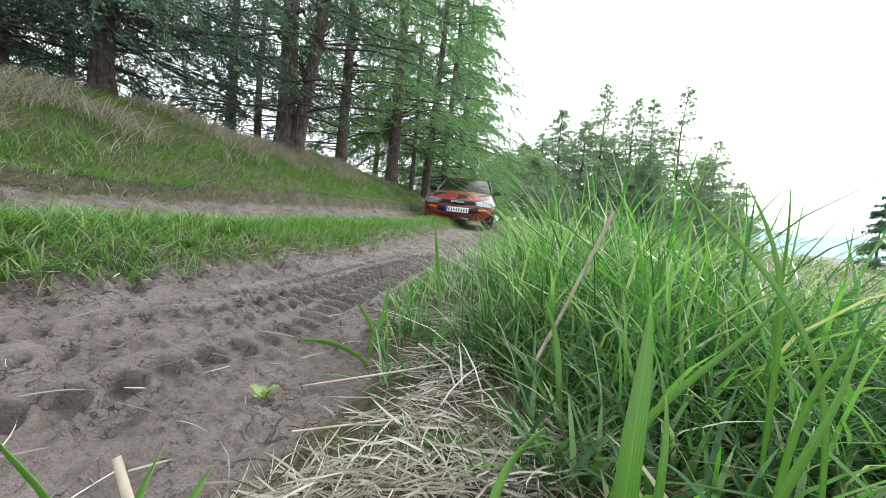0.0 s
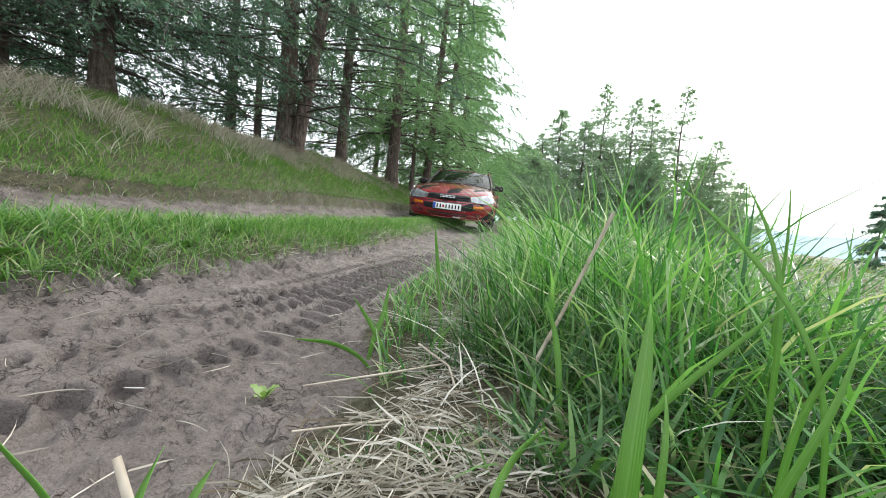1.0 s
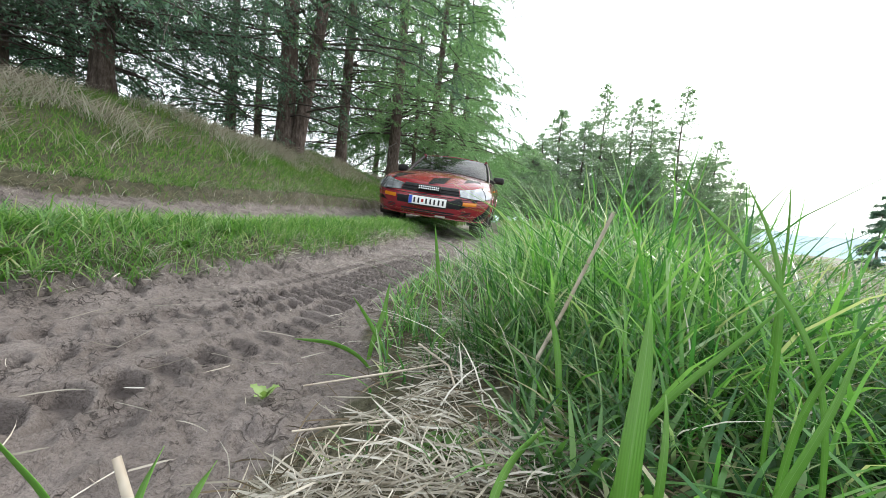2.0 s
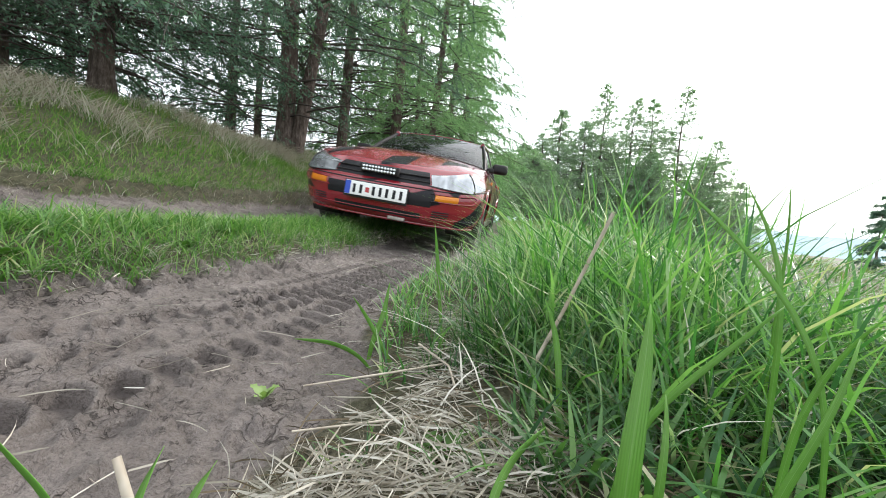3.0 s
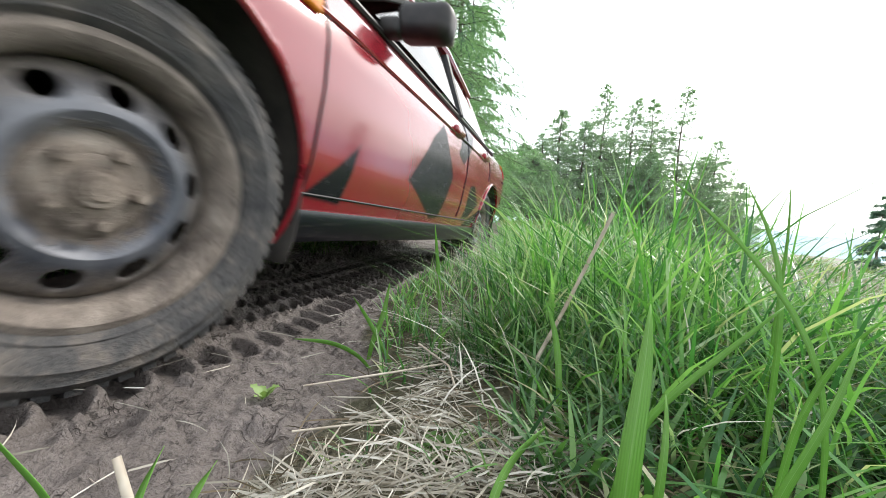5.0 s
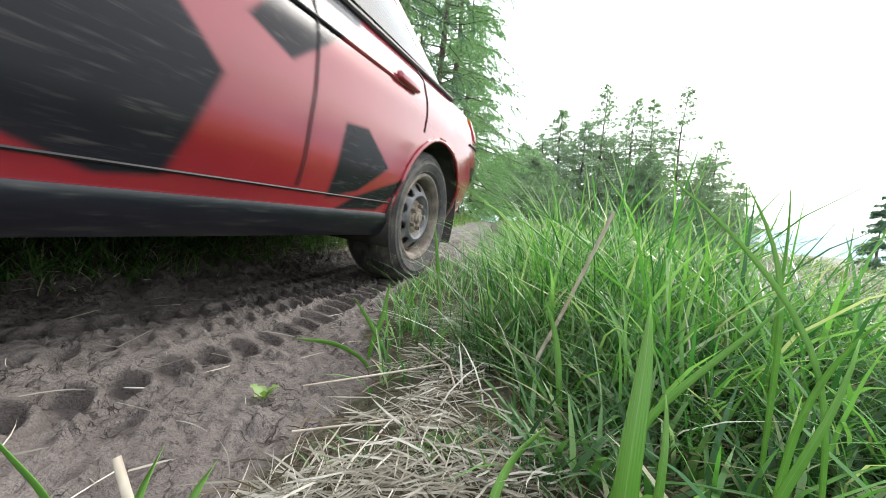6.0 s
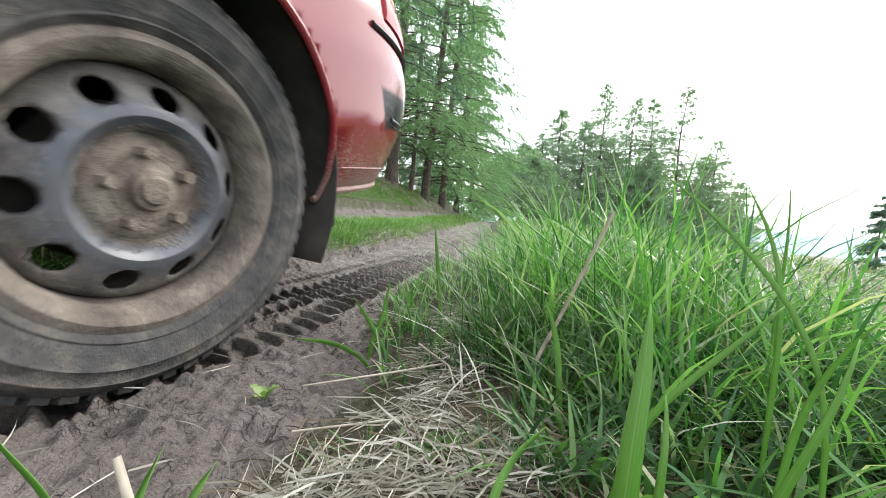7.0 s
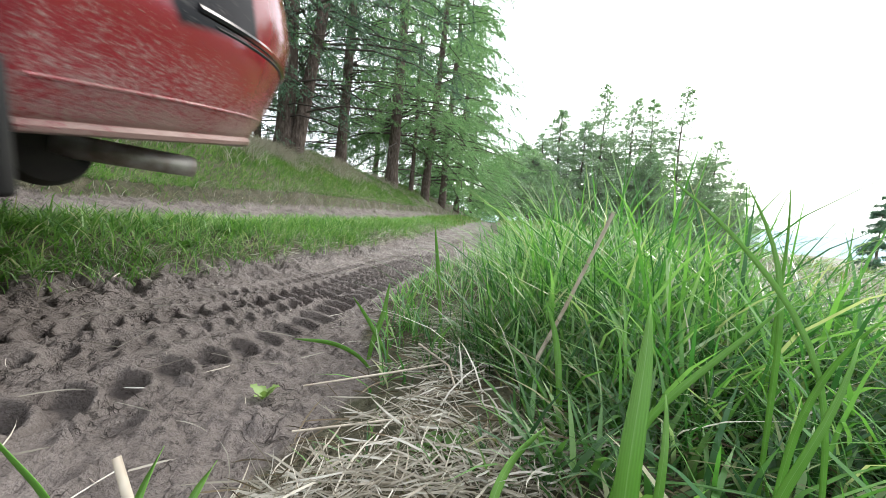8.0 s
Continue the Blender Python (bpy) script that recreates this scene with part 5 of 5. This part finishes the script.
def larch(at, height, r0, lean, start, reach, n_branch, n_leaf, leaf, seed, material, label, low_bias=1.0, droop=0.35, bare=0, turn=None, shape=0.75, name="larch_tree", group="larches on the bank", twig_mat=None, per_limb=18, dense=3.6, fine=0.66):
    rng = np.random.default_rng(seed)
    n_leaf, leaf = int(n_leaf * dense), leaf * fine
    x, y = at
    z0 = float(land(np.array([x]), np.array([y]), False)[0][0])
    tree = tagged(new(name), label, "tree", group=group)
    tree.location = (x, y, z0)
    v, f, path = trunk_mesh(height, r0, lean, rng)
    ob = new("trunk", raw_mesh("trunk", v, f, BARK, True))
    ob.parent = tree
    # limbs
    n = n_branch + bare
    frac = rng.uniform(0, 1, n) ** low_bias
    zb = start + (height * 0.985 - start) * frac
    if bare:
        zb[:bare] = rng.uniform(0.25 * start, start * 1.5, bare)
    az = rng.uniform(0, 2 * np.pi, n)
    if turn is not None:
        az = rng.normal(turn[0], turn[1], n)
    ln = reach * (1 - (zb - start).clip(0) / (height - start)) ** shape * rng.uniform(0.55, 1.1, n) + 0.15
    if bare:
        ln[:bare] = rng.uniform(0.4, 0.75, bare) * reach
    k = 5
    t = np.linspace(0, 1, k)
    base = np.stack([np.interp(zb, path[:, 2], path[:, 0]), np.interp(zb, path[:, 2], path[:, 1]), zb], 1)
    d = np.stack([np.cos(az), np.sin(az), 0 * az], 1)
    sag = droop * rng.uniform(0.3, 1.4, n)
    rise = rng.uniform(0.0, 0.25, n)

    def along(i, s):
        wig = 0.06 * np.sin(s * 7 + i)[:, None] * np.stack([-d[i, 1], d[i, 0], 0 * s], 1)
        return base[i] + d[i] * (ln[i] * s)[:, None] + wig * ln[i][:, None] + np.stack([0 * s, 0 * s, ln[i] * (rise[i] * s - sag[i] * s ** 2)], 1)

    ii = np.repeat(np.arange(n), k)
    paths = along(ii, np.tile(t, n)).reshape(n, k, 3)
    rad = (0.006 + 0.007 * ln)[:, None] * (1 - 0.85 * t)[None] * np.clip(r0 / 0.15, 0.6, 1.3)
    v, f = tubes_array(paths, rad, 4)
    ob = new("limb", raw_mesh("limb", v, f, twig_mat or TWIG, True))
    ob.parent = tree
    ob["kind"] = "stuff"
    # hanging twigs carry the needle tufts
    live = np.arange(bare, n)
    m = max(1, int(len(live) * per_limb))
    weight = ln[live] ** 0.75
    ib = rng.choice(live, m, p=weight / weight.sum())
    s = rng.uniform(0.15, 1.0, m)
    p0 = along(ib, s)
    sgn = rng.choice([-1.0, 1.0], m)
    side = np.stack([-d[ib, 1], d[ib, 0], 0 * s], 1) * sgn[:, None]
    tl = (0.12 + 0.22 * ln[ib] * (1 - 0.6 * s)) * rng.uniform(0.5, 1.3, m)
    td = side * rng.uniform(0.2, 1.0, m)[:, None] + d[ib] * rng.uniform(0.1, 0.8, m)[:, None] + np.array([0, 0, -1.0]) * rng.uniform(0.1, 0.9, m)[:, None]
    td /= np.linalg.norm(td, axis=1, keepdims=True)
    w = np.stack([p0, p0 + td * (tl * 0.5)[:, None], p0 + td * tl[:, None] + np.array([0, 0, -0.12]) * tl[:, None]], 1)
    v, f = tubes_array(w, np.full((m, 3), 0.0035) * np.array([1, 0.8, 0.4]), 3)
    ob = new("twig", raw_mesh("twig", v, f, twig_mat or TWIG, True))
    ob.parent = tree
    ob["kind"] = "stuff"
    j = rng.integers(0, m, n_leaf)
    q = rng.uniform(0, 1.05, n_leaf)
    c = p0[j] + td[j] * (tl[j] * q)[:, None] + np.array([0, 0, -0.12]) * (tl[j] * q ** 2)[:, None] + rng.normal(0, leaf * 0.35, (n_leaf, 3))
    a = td[j] * 0.7 + rng.normal(0, 0.55, (n_leaf, 3))
    a /= np.linalg.norm(a, axis=1, keepdims=True)
    b = np.cross(a, rng.normal(0, 1, (n_leaf, 3)))
    b /= np.linalg.norm(b, axis=1, keepdims=True) + 1e-9
    sz = leaf * rng.uniform(0.5, 1.3, n_leaf)[:, None]
    v = np.stack([c - a * sz * 0.5, c + a * sz * 0.5, c + b * sz * 0.34], 1).reshape(-1, 3)
    f = np.arange(n_leaf * 3).reshape(-1, 3)
    ob = new("crown", raw_mesh("crown", v, f, material))
    ob.parent = tree
    ob["kind"] = "stuff"
    return tree


def build_trees():
    old = "old larch with rough grey-brown bark, on the grassy bank"
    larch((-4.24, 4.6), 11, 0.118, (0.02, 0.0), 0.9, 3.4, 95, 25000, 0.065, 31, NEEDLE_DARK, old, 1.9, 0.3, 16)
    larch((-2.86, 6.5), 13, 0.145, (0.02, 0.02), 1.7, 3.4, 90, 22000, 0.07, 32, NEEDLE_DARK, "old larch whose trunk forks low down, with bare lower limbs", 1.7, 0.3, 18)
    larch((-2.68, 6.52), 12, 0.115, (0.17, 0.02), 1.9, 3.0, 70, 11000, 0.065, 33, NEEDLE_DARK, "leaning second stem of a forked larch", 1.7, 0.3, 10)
    larch((-2.59, 9.0), 13, 0.125, (0.03, 0.0), 1.6, 3.0, 95, 18000, 0.075, 34, NEEDLE, old, 1.5, 0.3, 16)
    young = "light-green larch with long hanging twigs, on the bank"
    larch((-1.66, 11.0), 14, 0.17, (0.03, 0.0), 1.5, 3.0, 120, 34000, 0.085, 35, NEEDLE, young, 1.3, 0.5, 8, dense=2.2)
    larch((-1.26, 13.0), 11, 0.07, (0.02, 0.0), 1.8, 2.2, 80, 15000, 0.10, 36, NEEDLE, young, 1.3, 0.4, 8, dense=2.0)
    larch((-0.82, 14.0), 15, 0.15, (0.05, 0.0), 1.7, 3.8, 140, 50000, 0.095, 37, NEEDLE, young, 1.2, 0.55, 8, dense=2.4)
    larch((-0.2, 17.0), 15, 0.16, (0.03, 0.0), 0.9, 4.1, 150, 50000, 0.105, 38, NEEDLE, young, 1.25, 0.5, dense=2.6)
    larch((0.6, 22.0), 15, 0.16, (0.02, 0.0), 0.6, 4.3, 140, 34000, 0.135, 39, NEEDLE, young, 1.25, 0.45)
    larch((1.9, 29.0), 13, 0.16, (0.0, 0.0), 0.4, 3.6, 120, 16000, 0.2, 40, NEEDLE, young, 1.3, 0.4)
    back = "larch behind the bank's crest, dark against the sky"
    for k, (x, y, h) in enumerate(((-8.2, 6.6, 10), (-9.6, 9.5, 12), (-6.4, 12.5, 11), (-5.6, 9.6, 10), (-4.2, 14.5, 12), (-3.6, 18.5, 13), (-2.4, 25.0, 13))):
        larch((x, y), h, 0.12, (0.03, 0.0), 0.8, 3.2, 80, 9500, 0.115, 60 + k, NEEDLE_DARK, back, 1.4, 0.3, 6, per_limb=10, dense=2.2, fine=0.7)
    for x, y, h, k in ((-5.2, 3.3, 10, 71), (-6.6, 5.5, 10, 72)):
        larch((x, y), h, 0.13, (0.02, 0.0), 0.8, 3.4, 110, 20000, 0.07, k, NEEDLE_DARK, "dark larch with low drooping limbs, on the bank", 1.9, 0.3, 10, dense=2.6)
    far = "far larch standing at the meadow's edge, hazy green"
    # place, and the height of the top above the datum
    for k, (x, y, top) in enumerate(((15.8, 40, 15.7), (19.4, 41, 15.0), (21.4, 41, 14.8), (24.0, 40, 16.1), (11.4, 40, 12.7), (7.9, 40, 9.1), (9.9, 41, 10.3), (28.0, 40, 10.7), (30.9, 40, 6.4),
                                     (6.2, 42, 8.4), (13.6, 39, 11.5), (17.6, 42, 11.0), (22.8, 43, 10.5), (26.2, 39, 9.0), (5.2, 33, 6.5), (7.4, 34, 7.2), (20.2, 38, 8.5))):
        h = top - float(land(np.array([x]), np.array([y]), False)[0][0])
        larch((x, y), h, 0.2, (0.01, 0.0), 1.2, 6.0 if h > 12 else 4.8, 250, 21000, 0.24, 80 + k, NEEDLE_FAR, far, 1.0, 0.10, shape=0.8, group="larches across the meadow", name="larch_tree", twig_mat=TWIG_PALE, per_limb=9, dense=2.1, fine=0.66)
    larch((48.8, 42), 13.5, 0.2, (0, 0), 0.5, 3.0, 90, 8000, 0.4, 99, NEEDLE_DARK, "dark spruce top beyond the meadow", 1.0, 0.3, name="spruce_tree", group="larches across the meadow")


def hill(name, y, x0, x1, z0, rise, seed, material, label):
    xs = np.linspace(x0, x1, 160)
    prof = z0 + rise * (0.55 + fbm(xs, 0 * xs, 0.0016, 4, seed))
    rows = [(0, -80.0), (0, None), (400, None)]
    v = np.concatenate([np.stack([xs, np.full(160, y + dy), np.full(160, z) if z is not None else prof - dy * 0.15], 1) for dy, z in rows])
    i = (np.arange(2)[:, None] * 160 + np.arange(159)[None]).ravel()
    tagged(new(name, raw_mesh(name, v, np.stack([i, i + 1, i + 161, i + 160], 1), material, True)), label, "hill", kind="structure")


# The blue haze of distance is put into the hills' base colour
m_ = Mat("hazed_forest", 1.0)
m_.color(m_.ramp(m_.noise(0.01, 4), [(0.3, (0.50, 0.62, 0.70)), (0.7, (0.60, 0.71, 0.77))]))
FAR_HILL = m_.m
hill("backdrop_hill", 1500, -1200, 3600, 20, 70, 3, FAR_HILL, "distant wooded hills, coloured blue with haze")
build_trees()
# ---- what moves: the car drives up the track past the lens, its wheels rolling ----
# seconds, place of the front axle's foot, roll, pitch, heading
DRIVE = [
    (0.0, 0.351, 9.266, 0.11, -2.2, 2.2, -97.5),
    (1.0, 0.131, 7.718, 0.114, -3.2, 2.0, -98.7),
    (1.5, -0.013, 6.937, 0.124, -3.9, 2.5, -98.3),
    (2.8, -0.40, 4.30, 0.066, -6.4, 2.0, -99.6),
    (3.5, -0.641, 3.077, 0.044, -5.7, 0.47, -101.2),
    (4.0, -0.80, 2.31, 0.056, -4.1, -0.1, -105.6),
    (4.5, -1.000, 1.355, 0.059, -5.0, -1.44, -103.8),
    (4.7, -1.085, 1.060, 0.065, -5.1, -1.7, -104.8),
    (5.8, -1.72, 0.03, 0.086, -4.9, -0.5, -111.2),
    (6.0, -1.785, -0.30, 0.087, -5.0, -0.55, -111.2),
    (6.5, -1.872, -1.115, 0.082, -5.1, -0.25, -109.2),
    (6.8, -1.98, -1.40, 0.090, -5.0, -0.5, -109.9),
    (7.0, -2.065, -1.535, 0.104, -4.95, -0.67, -110.7),
    (7.5, -2.374, -1.570, 0.145, -5.3, -1.1, -114.8),
    (8.0, -2.545, -1.793, 0.18, -5.8, -1.35, -116.6),
]
# seconds, how far the front wheels are turned
STEER = ([0, 2.8, 3.5, 4.0, 4.5, 5.5, 8.0], [-1, -2, -3, -7, -9, -7, -4])


def motions():
    walk(CAR, [(t, pose(x, y, z, r, p, h)) for t, x, y, z, r, p, h in DRIVE])
    ts = [row[0] for row in DRIVE]
    gone = [0.0]
    for a, b in zip(DRIVE, DRIVE[1:]):
        gone.append(gone[-1] + math.hypot(b[1] - a[1], b[2] - a[2]))
    seats = ((0.0, 0.735), (0.0, -0.735), (-BASE, 0.735), (-BASE, -0.735))
    for wheel, (x, y) in zip(WHEELS, seats):
        rows = []
        for k in range(81):
            t = k / 10
            turn = math.degrees(float(np.interp(t, ts, gone)) / 0.305)
            steer = float(np.interp(t, *STEER)) if x == 0.0 else 0.0
            rows.append((t, pose(x, y, 0.305, 0, 0, steer) @ pose(0, 0, 0, 0, turn, 0) @ pose(0, 0, 0, 0, 0, 0 if y > 0 else 180)))
        walk(wheel, rows)


motions()
